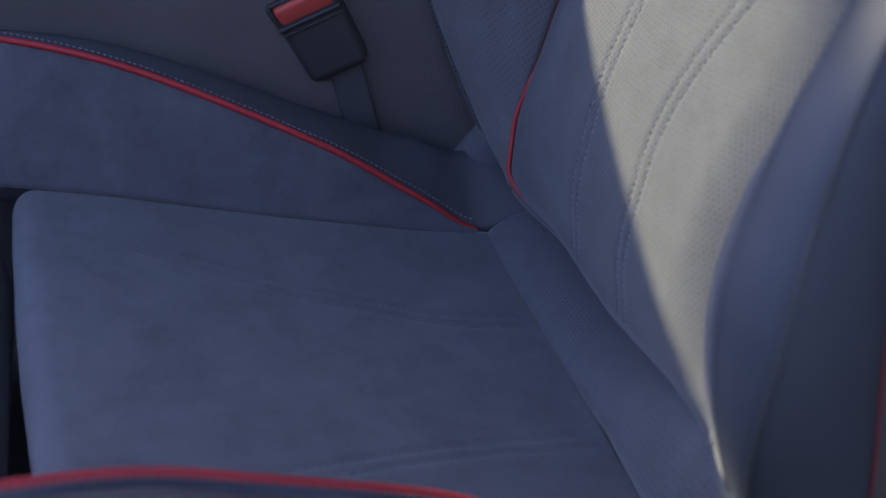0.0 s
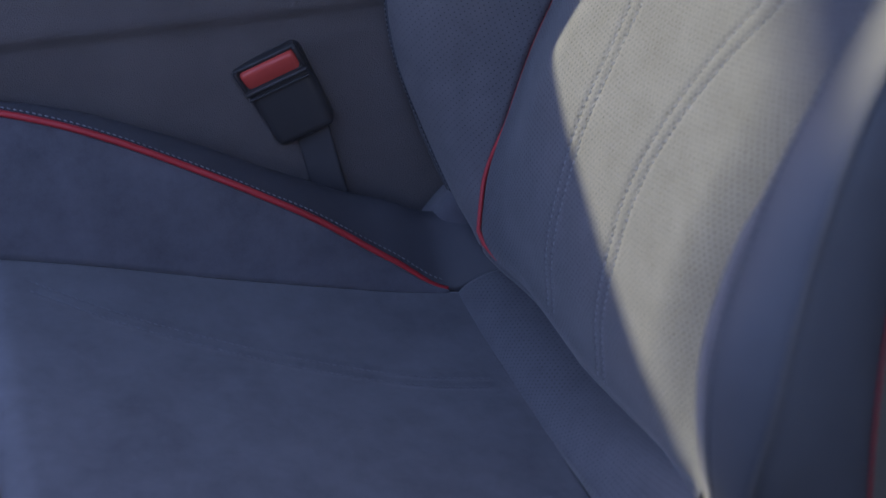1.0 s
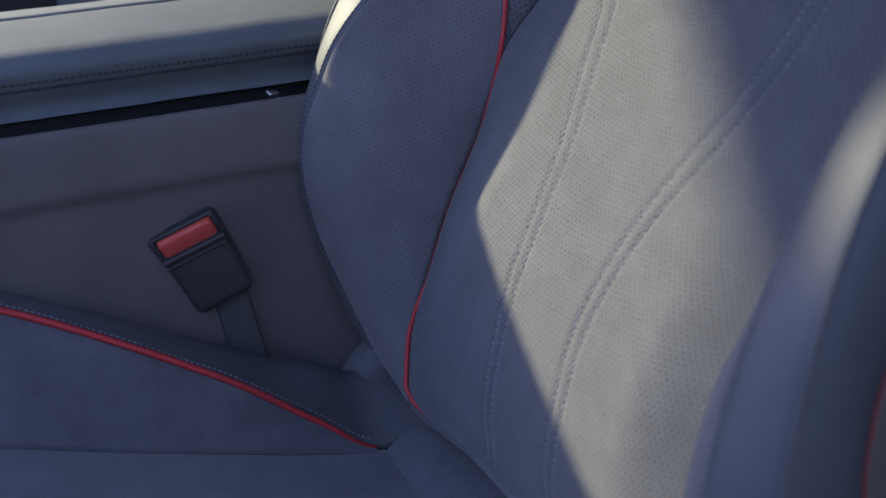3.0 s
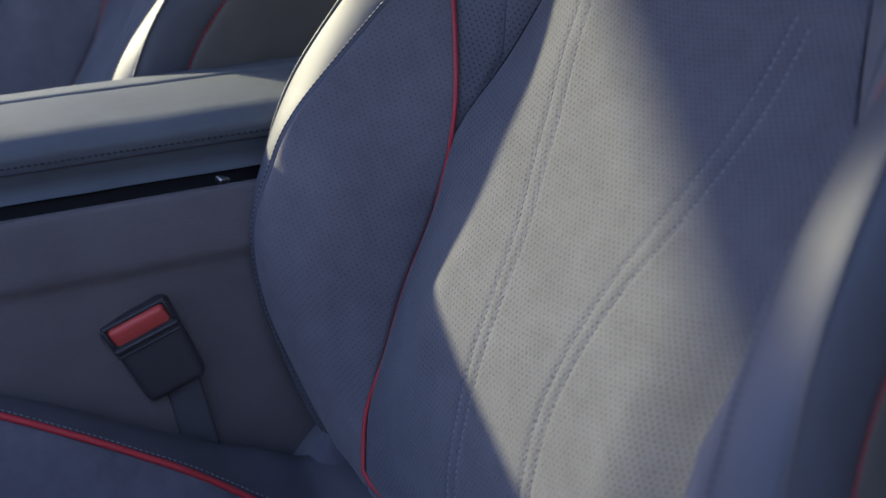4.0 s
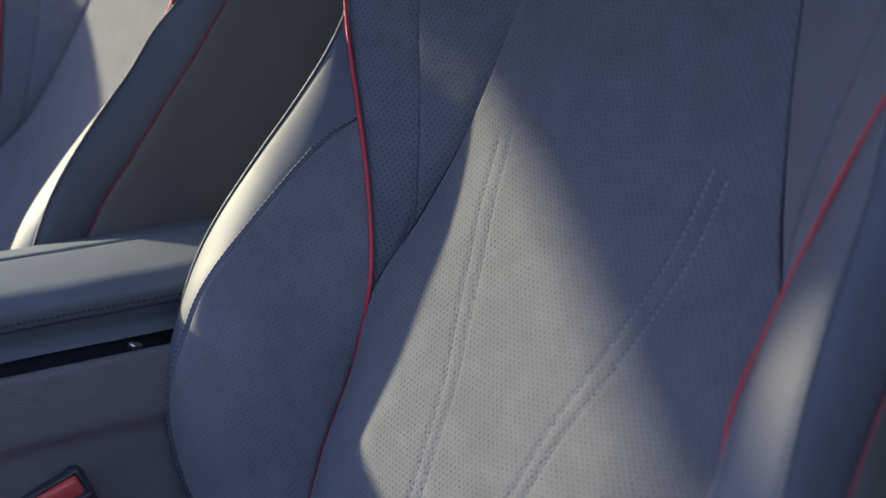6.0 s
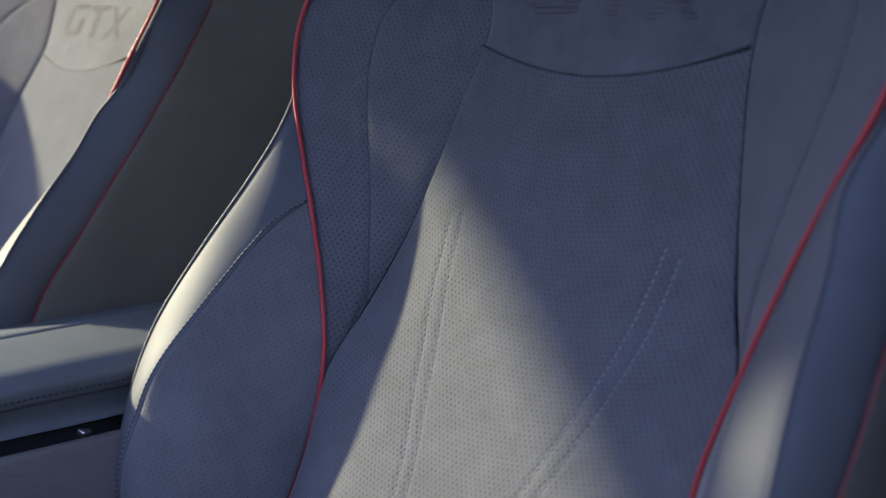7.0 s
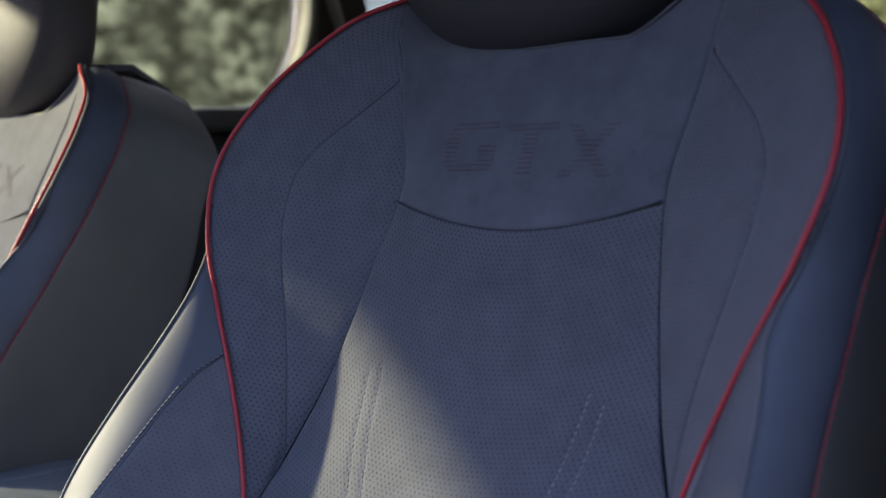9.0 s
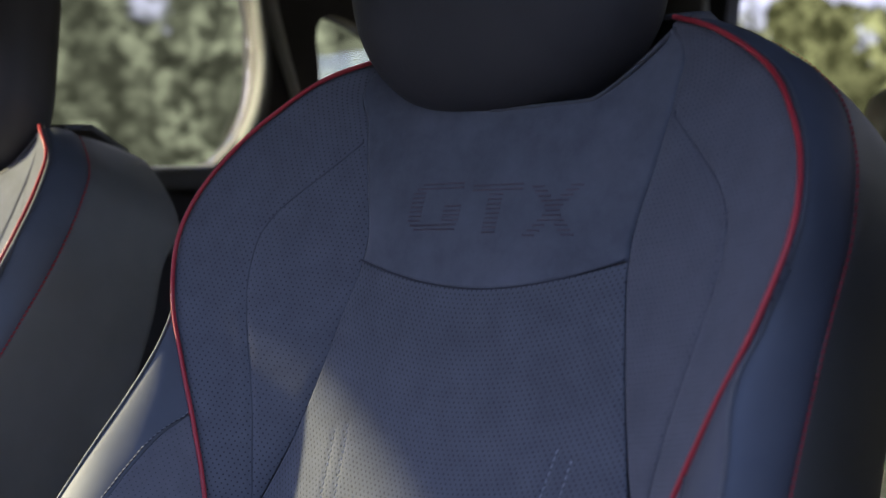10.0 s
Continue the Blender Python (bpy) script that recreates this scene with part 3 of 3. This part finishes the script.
        cr[:, 1] -= drop(yy, side)
        if side > 0:
            cr[:, 0] -= 0.006 * np.clip((-yy - 0.05) / 0.1, 0, 1)
        inner = np.stack([wide(yy)[:, 0] - 0.003, yy, pan_z(wide(yy)[:, 0], np.maximum(yy, -.36)) - Z0 - 0.0005], 1)
        k = np.linspace(0, 1, 30)
        top = np.stack([cr[:, 0], yy, cr[:, 1]], 1)
        q = inner[:, None] * (1 - k)[None, :, None] + top[:, None] * k[None, :, None]
        h = (top[:, 2] - inner[:, 2])[:, None]
        q[..., 2] += 0.16 * np.maximum(h, 0.0) * (4 * k * (1 - k))[None] + 0.003 * (4 * k * (1 - k))[None]
        q[..., 0] *= side
        q[..., 2] += Z0
        panel("seat_bolster", q, M_suede_dark, seat, "dark suede inner side of the seat bolster", flip=side < 0, tuck=0.0008, roll=0.003)
        # leather outside, over the crest, down and back under the bolster
        g = np.linspace(0, 1, 34)
        ys = np.linspace(-0.46, 0.07 if side < 0 else -0.065, 150)
        cs = CREST(ys)
        cs[:, 1] -= drop(ys, side)
        room = np.maximum(0.264 - cs[:, 0], 0.022)[:, None]
        rear = np.clip((ys + 0.15) / 0.12, 0, 1)[:, None]
        q = np.zeros((len(ys), 34, 3))
        q[..., 0] = (cs[:, 0][:, None] + room * np.sin(g * math.pi * 0.5)[None]) * side
        q[..., 1] = ys[:, None]
        q[..., 2] = cs[:, 1][:, None] + Z0 + 0.30 * room * np.sin(g * math.pi * 0.7)[None] + (0.012 * rear + 0.016 * np.exp(-(((ys + 0.045) / 0.045) ** 2))[:, None]) * np.sin(g * math.pi)[None] - 0.14 * (g**4.0)[None]
        panel("seat_side", q, M_cushion_leather, seat, "dark slate leather seat side", flip=side < 0, edges="l", wrinkle=0.0007)
        pp = np.stack([top[:, 0] * side, yy, top[:, 2] + Z0 + 0.0015], 1)
        tube("seat_piping", pp, 0.0025, M_piping, seat, "glossy red piping")
        st = pp + np.stack([np.full(len(yy), 0.0058 * side), 0 * yy, 0.0022 + 0.003 * np.clip((yy + 0.16) / 0.10, 0, 1)], 1)
        stitches("seat_edge_stitching", st, np.array([0.2 * side, 0, 1.0]), M_grey_thread, seat, 0.0042, 0.0026, 0.0006)
    # perforated roll behind the seat panel, running in under the backrest
    uu = np.linspace(-0.180, 0.262, 76)
    P = np.zeros((24, 76, 3))
    for r, t in enumerate(np.linspace(0, 1, 24)):
        y0 = -0.026 + 0.045 * uu - 0.007 * np.clip((uu - 0.06) / 0.08, 0, 1.5)
        P[r] = np.stack([uu * (1 - 0.05 * t), y0 + (0.070 - y0) * t, Z0 - 0.0535 + 0.010 * (np.abs(uu) / 0.185) ** 3 + 0.036 * t**0.85 + 0.004 * math.sin(math.pi * min(1, 2.2 * t))
                         + 0.021 * np.clip((uu + 0.02) / 0.18, 0, 1.2) ** 1.3 * math.sin(0.5 * math.pi * min(1, 3 * t))
                         + (0.030 * np.clip((uu + 0.02) / 0.18, 0, 1) ** 1.2 - 0.25 * np.clip(uu - 0.165, 0, 0.1)) * math.sin(0.5 * math.pi * min(1, 5 * t))], 1)
    panel("rear_roll", P, M_roll, seat, "perforated suede roll at the bite", tuck=0.004, roll=0.005, edges="lb")
    # thigh support before the gap
    bm = rounded_box((0.40, 0.10, 0.10), 0.022, 4)
    part("thigh_support", moved(bm, pose(0, -0.424, Z0 - 0.012, 14)), M_suede, seat, "grey suede thigh support")
    bm = rounded_box((0.50, 0.42, 0.10), 0.03, 3)
    part("seat_base", moved(bm, pose(0, -0.20, Z0 - 0.16)), M_plastic, seat, "black plastic seat base")
    bm = rounded_box((0.36, 0.05, 0.08), 0.02, 3)
    part("hinge_cover", moved(bm, pose(0, 0.03, Z0 - 0.10)), M_carpet, seat, "dark cloth hinge cover")
    for side in (-1, 1):
        # soft boot that fills the corner behind the seat side
        bm = rounded_box((0.074, 0.064, 0.090), 0.018, 5)
        for v in bm.verts:
            if v.co.z > 0:
                v.co.y *= 0.55
                v.co.x = v.co.x * 0.75 - 0.010 * side
        if side < 0:
            part("hinge_boot", moved(bm, pose(0.254 * side, -0.002, Z0 - 0.020, -24, 0, 26 * side)), M_suede_dark, seat, "soft dark suede boot at the hinge")
        for yb in (-0.36, -0.02):
            bm = rounded_box((0.03, 0.05, 0.16), 0.006, 2)
            part("rail_foot", moved(bm, pose(0.2 * side, yb, Z0 - 0.27)), M_smooth, seat)


build_backrest(DRIVER)
build_emblem(DRIVER)
build_headrest(DRIVER)
build_cushion(DRIVER)
PASSENGER = copy_thing(DRIVER, pose(-0.7366, -0.0819, 0.0161))
PASSENGER.name = "passenger_seat"
pivot = Matrix.Translation((0, 0, Z0)) @ Matrix.Rotation(radians(-7.16), 4, "X") @ Matrix.Translation((0, 0, -Z0))
for child in PASSENGER.children:
    if not child.name.startswith(("seat_", "thigh", "hinge", "rear_roll", "rail")):
        child.matrix_local = pivot @ child.matrix_local
tagged(PASSENGER, "matching grey seat with red piping, leaned further back")

# ---- seat belt buckle ----
BUCKLE = new("belt_buckle")
tagged(BUCKLE, "black seat belt buckle with a red button on a webbing stalk", "seat belt buckle")
ax_up = Vector((-0.004, -0.023, 0.053)).normalized()
ax_w = Vector((0.010, 0.040, 0.016))
ax_w = (ax_w - ax_up * ax_w.dot(ax_up)).normalized()
ax_n = ax_w.cross(ax_up).normalized()
if ax_n.x < 0:
    ax_n = -ax_n
low = Vector((-0.267, -0.117, Z0 + 0.0665))
frame_m = Matrix((ax_w, ax_n, ax_up)).transposed().to_4x4()
frame_m.translation = low
bm = rounded_box((0.052, 0.022, 0.070), 0.007, 4)
for v in bm.verts:
    if v.co.z < -0.01:
        v.co.x *= 0.90
    if v.co.z > 0.02 and v.co.y > 0:
        v.co.y *= 0.8
part("housing", moved(bm, frame_m @ pose(0, 0, 0.030)), M_housing, BUCKLE, "black plastic buckle housing")
for size, at in (((0.050, 0.008, 0.0035), (0, 0.0066, 0.0640)), ((0.050, 0.008, 0.0035), (0, 0.0082, 0.0448)), ((0.0035, 0.008, 0.0200), (-0.0238, 0.0070, 0.0545)), ((0.0035, 0.008, 0.0200), (0.0238, 0.0070, 0.0545))):
    part("button_rim", moved(rounded_box(size, 0.0014, 2), frame_m @ pose(*at, -12)), M_housing, BUCKLE)
bm = rounded_box((0.0435, 0.010, 0.0162), 0.0035, 3)
part("release_button", moved(bm, frame_m @ pose(0, 0.0070, 0.0545, -20)), M_button, BUCKLE, "red push button")
bm = rounded_box((0.049, 0.0016, 0.0016), 0.0006, 2)
part("seam_ridge", moved(bm, frame_m @ pose(0, 0.0110, 0.0395)), M_housing, BUCKLE)
bm = rounded_box((0.026, 0.006, 0.12), 0.0025, 2)
part("stalk", moved(bm, frame_m @ pose(-0.010, -0.004, -0.058, 0, 13)), M_web, BUCKLE, "black webbing stalk")

# ---- centre console ----
CONSOLE = new("centre_console")
tagged(CONSOLE, "black console with a grained side wall", "car console")


def extrude_y(name, prof, y0, y1, mat, parent, label="", ny=40, ends=True):
    """A profile of (x, z) drawn along y."""
    y = np.linspace(y0, y1, ny)
    verts = [(x, yy, z) for yy in y for x, z in prof]
    n = len(prof)
    faces = [(r * n + c, r * n + c + 1, (r + 1) * n + c + 1, (r + 1) * n + c) for r in range(ny - 1) for c in range(n - 1)]
    if ends:
        faces += [tuple(range(n))[::-1], tuple((ny - 1) * n + c for c in range(n))]
    return link_mesh(name, verts, faces, mat, parent, label)


def arc_profile(pts, r, seg=5):
    """Rounds the corners of an open (x, z) profile."""
    out = [pts[0]]
    for a, b, c in zip(pts, pts[1:], pts[2:]):
        a, b, c = (np.array(p, float) for p in (a, b, c))
        ra = min(r, np.linalg.norm(a - b) * 0.45, np.linalg.norm(c - b) * 0.45)
        p, q = b + (a - b) / np.linalg.norm(a - b) * ra, b + (c - b) / np.linalg.norm(c - b) * ra
        for k in np.linspace(0, 1, seg):
            out.append(tuple((1 - k) ** 2 * p + 2 * k * (1 - k) * b + k * k * q))
    return out + [pts[-1]]


CX = -0.385
wall = arc_profile([(-0.268, Z0 - 0.33), (-0.276, Z0 - 0.02), (-0.268, Z0 + 0.150), (-0.262, Z0 + 0.160), (-0.266, Z0 + 0.205), (-0.276, Z0 + 0.206), (-0.276, Z0 + 0.15)], 0.006)
extrude_y("side_wall", wall, -1.0, 0.30, M_plastic, CONSOLE, "grained black console side", ends=False)
extrude_y("side_wall", [(2 * CX - x, z) for x, z in wall][::-1], -1.0, 0.30, M_plastic, CONSOLE, ends=False)
bm = rounded_box((0.20, 1.25, 0.02), 0.004, 2)
part("tray", moved(bm, pose(CX, -0.36, Z0 - 0.02)), M_black, CONSOLE, "dark storage tray")
# filler block, added so that the gap under the lid stays dark
bm = rounded_box((0.135, 0.78, 0.216), 0.004, 2)
part("gap_filler", moved(bm, pose(CX, -0.345, Z0 + 0.101)), M_black, CONSOLE, "near-black filler block in the armrest gap")
bm = rounded_box((0.245, 0.03, 0.54), 0.01, 2)
part("rear_face", moved(bm, pose(CX, 0.29, Z0 - 0.06)), M_plastic, CONSOLE)

ARMREST = new("armrest")
tagged(ARMREST, "grey leather armrest lid with stitched edge", "armrest")


def armrest_half(x_in, x_out, name, label):
    """One padded half of the lid, rounded to the rear."""
    ny, prof_n = 60, 40
    P = np.zeros((ny, prof_n, 3))
    side = 1 if x_out > x_in else -1
    for i, t in enumerate(np.linspace(0, 1, ny)):
        y = -0.70 + 0.825 * t
        rear = max(0.0, (t - 0.93) / 0.07)
        drop = 0.020 * (1 - math.sqrt(max(0, 1 - rear**2)))
        prof = arc_profile([(x_in, Z0 + 0.238), (x_in, Z0 + 0.260), (x_out - 0.016 * side, Z0 + 0.2515), (x_out, Z0 + 0.242), (x_out - 0.006 * side, Z0 + 0.227), (x_out - 0.018 * side, Z0 + 0.207)], 0.008, 8)
        prof = np.array(prof)
        s = np.linspace(0, len(prof) - 1, prof_n)
        P[i, :, 0] = np.interp(s, range(len(prof)), prof[:, 0])
        P[i, :, 0] = x_in + (P[i, :, 0] - x_in) * (1 - 0.10 * rear**2)
        P[i, :, 1] = y
        P[i, :, 2] = np.interp(s, range(len(prof)), prof[:, 1]) - drop
    ob = panel(name, P, M_arm, ARMREST, label, edges="l", tuck=0.004, roll=0.005, wrinkle=0.0005, flip=side > 0)
    end = P[-1]
    c = end.mean(0)
    link_mesh("end_cap", [*end, c], [(k, k + 1, len(end)) if side < 0 else (k + 1, k, len(end)) for k in range(len(end) - 1)], M_arm, ARMREST)
    seam_pts = np.stack([np.full(200, x_out - 0.0030 * side), np.linspace(-0.70, 0.115, 200), np.full(200, Z0 + 0.2325)], 1)
    stitches("stitching", seam_pts, np.array([side * 1.0, 0, -0.35]), M_dark_thread, ARMREST, 0.0046, 0.0030, 0.0008)
    tube("welt", seam_pts - [0.0030 * side, 0, 0.005], 0.0011, M_dark_thread, ARMREST)
    return ob


M_arm = leather("armrest leather", (0.15, 0.172, 0.19), 0.6)
armrest_half(CX - 0.004, -0.299, "lid_pad", "grey leather lid pad")
armrest_half(CX - 0.006, 2 * CX + 0.299, "lid_pad", "grey leather lid pad")
bm = rounded_box((0.13, 0.80, 0.026), 0.006, 2)
part("lid_core", moved(bm, pose(CX, -0.30, Z0 + 0.232)), M_black, ARMREST)
bm = rounded_box((0.007, 0.010, 0.005), 0.0012, 2)
for v in bm.verts:
    if v.co.y > 0:
        v.co.z -= 0.002
        v.co.x *= 0.5
LATCH = part("lid_latch", moved(bm, pose(-0.287, -0.062, Z0 + 0.205, 0, 18, 20)), M_metal, None)
tagged(LATCH, "small bright metal latch in the console gap", "latch")
bm = rounded_box((0.006, 0.008, 0.14), 0.002, 2)
part("stem", moved(bm, pose(-0.289, -0.062, Z0 + 0.131)), M_black, LATCH)

# ---- car body ----


def slab(name, size, m, mat, r=0.01, label="", kind="structure"):
    ob = part(name, moved(rounded_box(size, r, 2), m), mat, None)
    return tagged(ob, label, "", "", kind)


slab("floor", (1.50, 3.6, 0.04), pose(CX, 0.4, Z0 - 0.36), M_carpet, label="dark carpeted car floor")
slab("ceiling", (1.42, 2.70, 0.04), pose(CX + 0.03, 0.755, Z0 + 0.935), M_lining, label="grey roof lining")


def wall_with_windows(name, x, outer, holes, mat, thick=0.05):
    """A side wall in the y-z plane with window openings cut through it."""
    bm = bmesh.new()
    loops = [outer] + holes
    edges = []
    for lp in loops:
        vs = [bm.verts.new((x, a, b)) for a, b in lp]
        edges += [bm.edges.new((vs[i], vs[(i + 1) % len(vs)])) for i in range(len(vs))]
    bmesh.ops.triangle_fill(bm, use_beauty=True, use_dissolve=False, edges=edges)
    geo = bmesh.ops.extrude_face_region(bm, geom=bm.faces[:])
    for v in [g for g in geo["geom"] if isinstance(g, bmesh.types.BMVert)]:
        v.co.x -= thick
    bmesh.ops.recalc_face_normals(bm, faces=bm.faces[:])
    return tagged(part(name, bm, mat, None), "dark door trim with window openings", "", "", "structure")


FRONT_WIN = [(-0.95, Z0 + 0.42), (0.36, Z0 + 0.53), (0.34, Z0 + 0.85), (-0.15, Z0 + 0.843), (-0.365, Z0 + 0.808), (-0.53, Z0 + 0.770), (-0.75, Z0 + 0.69)]
QUARTER_WIN = [(0.985, Z0 + 0.60), (1.28, Z0 + 0.62), (1.21, Z0 + 0.69), (1.14, Z0 + 0.745), (1.08, Z0 + 0.785), (1.03, Z0 + 0.803), (1.00, Z0 + 0.806), (0.982, Z0 + 0.80), (0.971, Z0 + 0.785), (0.968, Z0 + 0.76), (0.974, Z0 + 0.68)]
corner = spline([(Z0 + 0.572, 0.760), (Z0 + 0.60, 0.795), (Z0 + 0.645, 0.826), (Z0 + 0.69, 0.840), (Z0 + 0.74, 0.845), (Z0 + 0.83, 0.836), (Z0 + 0.865, 0.815)])
REAR_WIN = [(0.46, Z0 + 0.566), (0.735, Z0 + 0.567)] + [(float(corner(z)[0]), float(z)) for z in np.linspace(Z0 + 0.572, Z0 + 0.865, 32)] + [(0.45, Z0 + 0.86)]
def oblong(y0, y1, z0, z1):
    return [(y0, z0), (y1, z0), (y1, z1), (y0, z1)]


# the outline drops from the roof's front corner along the windscreen pillar
PASSENGER_SIDE = [(-1.1, Z0 - 0.36), (2.1, Z0 - 0.36), (2.1, Z0 + 1.25), (-0.585, Z0 + 1.25), (-0.585, Z0 + 0.925), (-0.600, Z0 + 0.916), (-1.1, Z0 + 0.692)]
wall_with_windows("wall_passenger", -1.06, PASSENGER_SIDE, [FRONT_WIN, REAR_WIN, QUARTER_WIN], M_dark, 0.035)
wall_with_windows("wall_rear", 0, oblong(-1.10, 0.35, Z0 - 0.36, Z0 + 1.06), [[(-1.0, Z0 + 0.50), (0.25, Z0 + 0.50), (0.15, Z0 + 0.93), (-0.93, Z0 + 0.93)]], M_dark).matrix_world = Matrix.Translation((0, 2.0, 0)) @ pose(0, 0, 0, 0, 0, -90) @ Matrix.Diagonal((1, 1, 1, 1))
# driver's side is out of view; set here to close off sky light from behind
wall_with_windows("wall_driver", 0.42, oblong(0.08, 2.1, Z0 - 0.36, Z0 + 0.95), [[(0.45, Z0 + 0.56), (1.3, Z0 + 0.58), (1.1, Z0 + 0.82), (0.45, Z0 + 0.82)]], M_dark)
for loop in (REAR_WIN, QUARTER_WIN):
    bm = bmesh.new()
    ends = [[bm.verts.new((x, a, b)) for a, b in loop] for x in (-1.080, -1.084)]
    bm.faces.new(ends[0]), bm.faces.new(ends[1][::-1])
    for i in range(len(loop)):
        bm.faces.new((ends[0][i - 1], ends[1][i - 1], ends[1][i], ends[0][i]))
    bmesh.ops.recalc_face_normals(bm, faces=bm.faces[:])
    PANE = tagged(part("window_pane", bm, M_glass, None), "clear side window glass", "", "", "structure")
    PANE.visible_shadow = False
# sill out of view, placed to keep ground light off the bolster
slab("door_sill", (0.16, 2.2, 0.30), pose(0.44, -0.35, Z0 - 0.24), M_dark, 0.03, "unseen dark door sill beside the seat, blocking ground light")
# unseen door, added to block low light from the front right
slab("door_driver", (1.02, 0.08, 0.78), pose(0.92, -0.73, Z0 + 0.10, 0, 0, 22), M_dark, 0.03, "unseen open front door with plain dark trim, blocking low light")
slab("dashboard", (1.45, 0.30, 0.62), pose(CX, -1.10, Z0 - 0.03), M_dark, 0.08, "dark dashboard block")

tagged(link_mesh("ground", [(-300, -300, 0), (300, -300, 0), (300, 300, 0), (-300, 300, 0)], [(0, 1, 2, 3)], M_asphalt, smooth=False), "grey asphalt ground outside the car", "", "", "structure")


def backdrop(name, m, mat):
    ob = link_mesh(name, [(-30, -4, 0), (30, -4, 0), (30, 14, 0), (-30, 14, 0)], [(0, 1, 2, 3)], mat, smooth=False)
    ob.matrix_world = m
    return tagged(ob, "glowing painted backdrop of far trees and sky beyond the windows", "", "", "structure")


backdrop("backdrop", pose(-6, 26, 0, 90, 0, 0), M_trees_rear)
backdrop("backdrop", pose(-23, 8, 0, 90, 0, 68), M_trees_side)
# unseen plain wall, added to block low sky and bounce side light
slab("side_light_wall", (0.3, 14.0, 1.65), pose(2.3, 0.0, 0.825), M_wall, 0.02, "unseen plain grey wall that blocks and bounces side light")
# unseen dark slab ahead of the car, added to hold back front light
slab("front_light_block", (60.0, 1.0, 5.0), pose(-8.0, -13.0, 2.5), M_front_block, 0.1, "unseen dark wall that holds back light ahead of the car")

# rear door and pillar trims seen past the seats
slab("window_ledge", (0.07, 0.72, 0.035), pose(-1.045, 0.66, Z0 + 0.549, 0, 0, 0), M_ledge, 0.012, "grey ledge below the rear side window")
slab("door_trim", (0.03, 0.72, 0.03), pose(-1.052, 0.66, Z0 + 0.455, 0, 0, 0), M_ledge, 0.01, "dark trim roll on the rear door")
tube("door_stitching", [(-1.036, 0.30, Z0 + 0.480), (-1.036, 0.66, Z0 + 0.480), (-1.036, 1.02, Z0 + 0.482)], 0.002, M_red_thread, None)
tagged(bpy.data.objects["door_stitching"], "thin red stitch line along the rear door", "", "", "structure")


def pillar_strip(name, rows, mat, label):
    """A rounded trim strip on the passenger wall: rows of (y, z, half width)."""
    f = spline([(i, *r) for i, r in enumerate(rows)])
    t = np.linspace(0, len(rows) - 1, 40)
    q = f(t)
    k = np.linspace(-1, 1, 9)
    P = np.stack([np.stack([-1.058 + 0.02 * (1 - k**2) ** 0.5 + 0 * q[i, 0], q[i, 0] + k * q[i, 2], q[i, 1] + 0 * k], 1) for i in range(len(t))], 0)
    return tagged(link_mesh(name, P.reshape(-1, 3), grid_faces(len(t), 9), mat, None), label, "", "", "structure")


# rear bench behind the front seats
BENCH = new("rear_bench")
tagged(BENCH, "dark leather rear bench with a rounded headrest", "rear seat")
part("backrest", moved(rounded_box((1.24, 0.16, 0.62), 0.05, 4), pose(CX, 1.26, Z0 + 0.14, -18)), M_side, BENCH)
part("cushion", moved(rounded_box((1.24, 0.50, 0.18), 0.05, 4), pose(CX, 0.98, Z0 - 0.14)), M_side, BENCH)
part("base", moved(rounded_box((1.20, 0.46, 0.14), 0.02, 2), pose(CX, 0.99, Z0 - 0.28)), M_carpet, BENCH)
for x in (-0.665, -0.105):
    bm = rounded_box((0.27, 0.09, 0.17), 0.038, 5)
    part("headrest", moved(bm, pose(x, 1.20, Z0 + 0.535, -12)), M_head, BENCH)

slab("pillar_panel", (0.15, 0.03, 0.46), pose(-1.02, 1.93, Z0 + 0.72), M_cream, 0.01, "beige rear pillar panel")
pillar_strip("pillar_trim", [(0.775, Z0 + 0.555, 0.010), (0.812, Z0 + 0.60, 0.016), (0.842, Z0 + 0.66, 0.014), (0.853, Z0 + 0.73, 0.010), (0.845, Z0 + 0.83, 0.009), (0.835, Z0 + 0.88, 0.009)], M_ledge, "pale curved pillar trim by the window")
pillar_strip("belt_webbing", [(0.935, Z0 + 0.60, 0.003), (0.911, Z0 + 0.675, 0.005), (0.888, Z0 + 0.75, 0.008), (0.870, Z0 + 0.82, 0.011), (0.858, Z0 + 0.88, 0.012)], M_belt, "grey belt webbing running down the rear pillar")
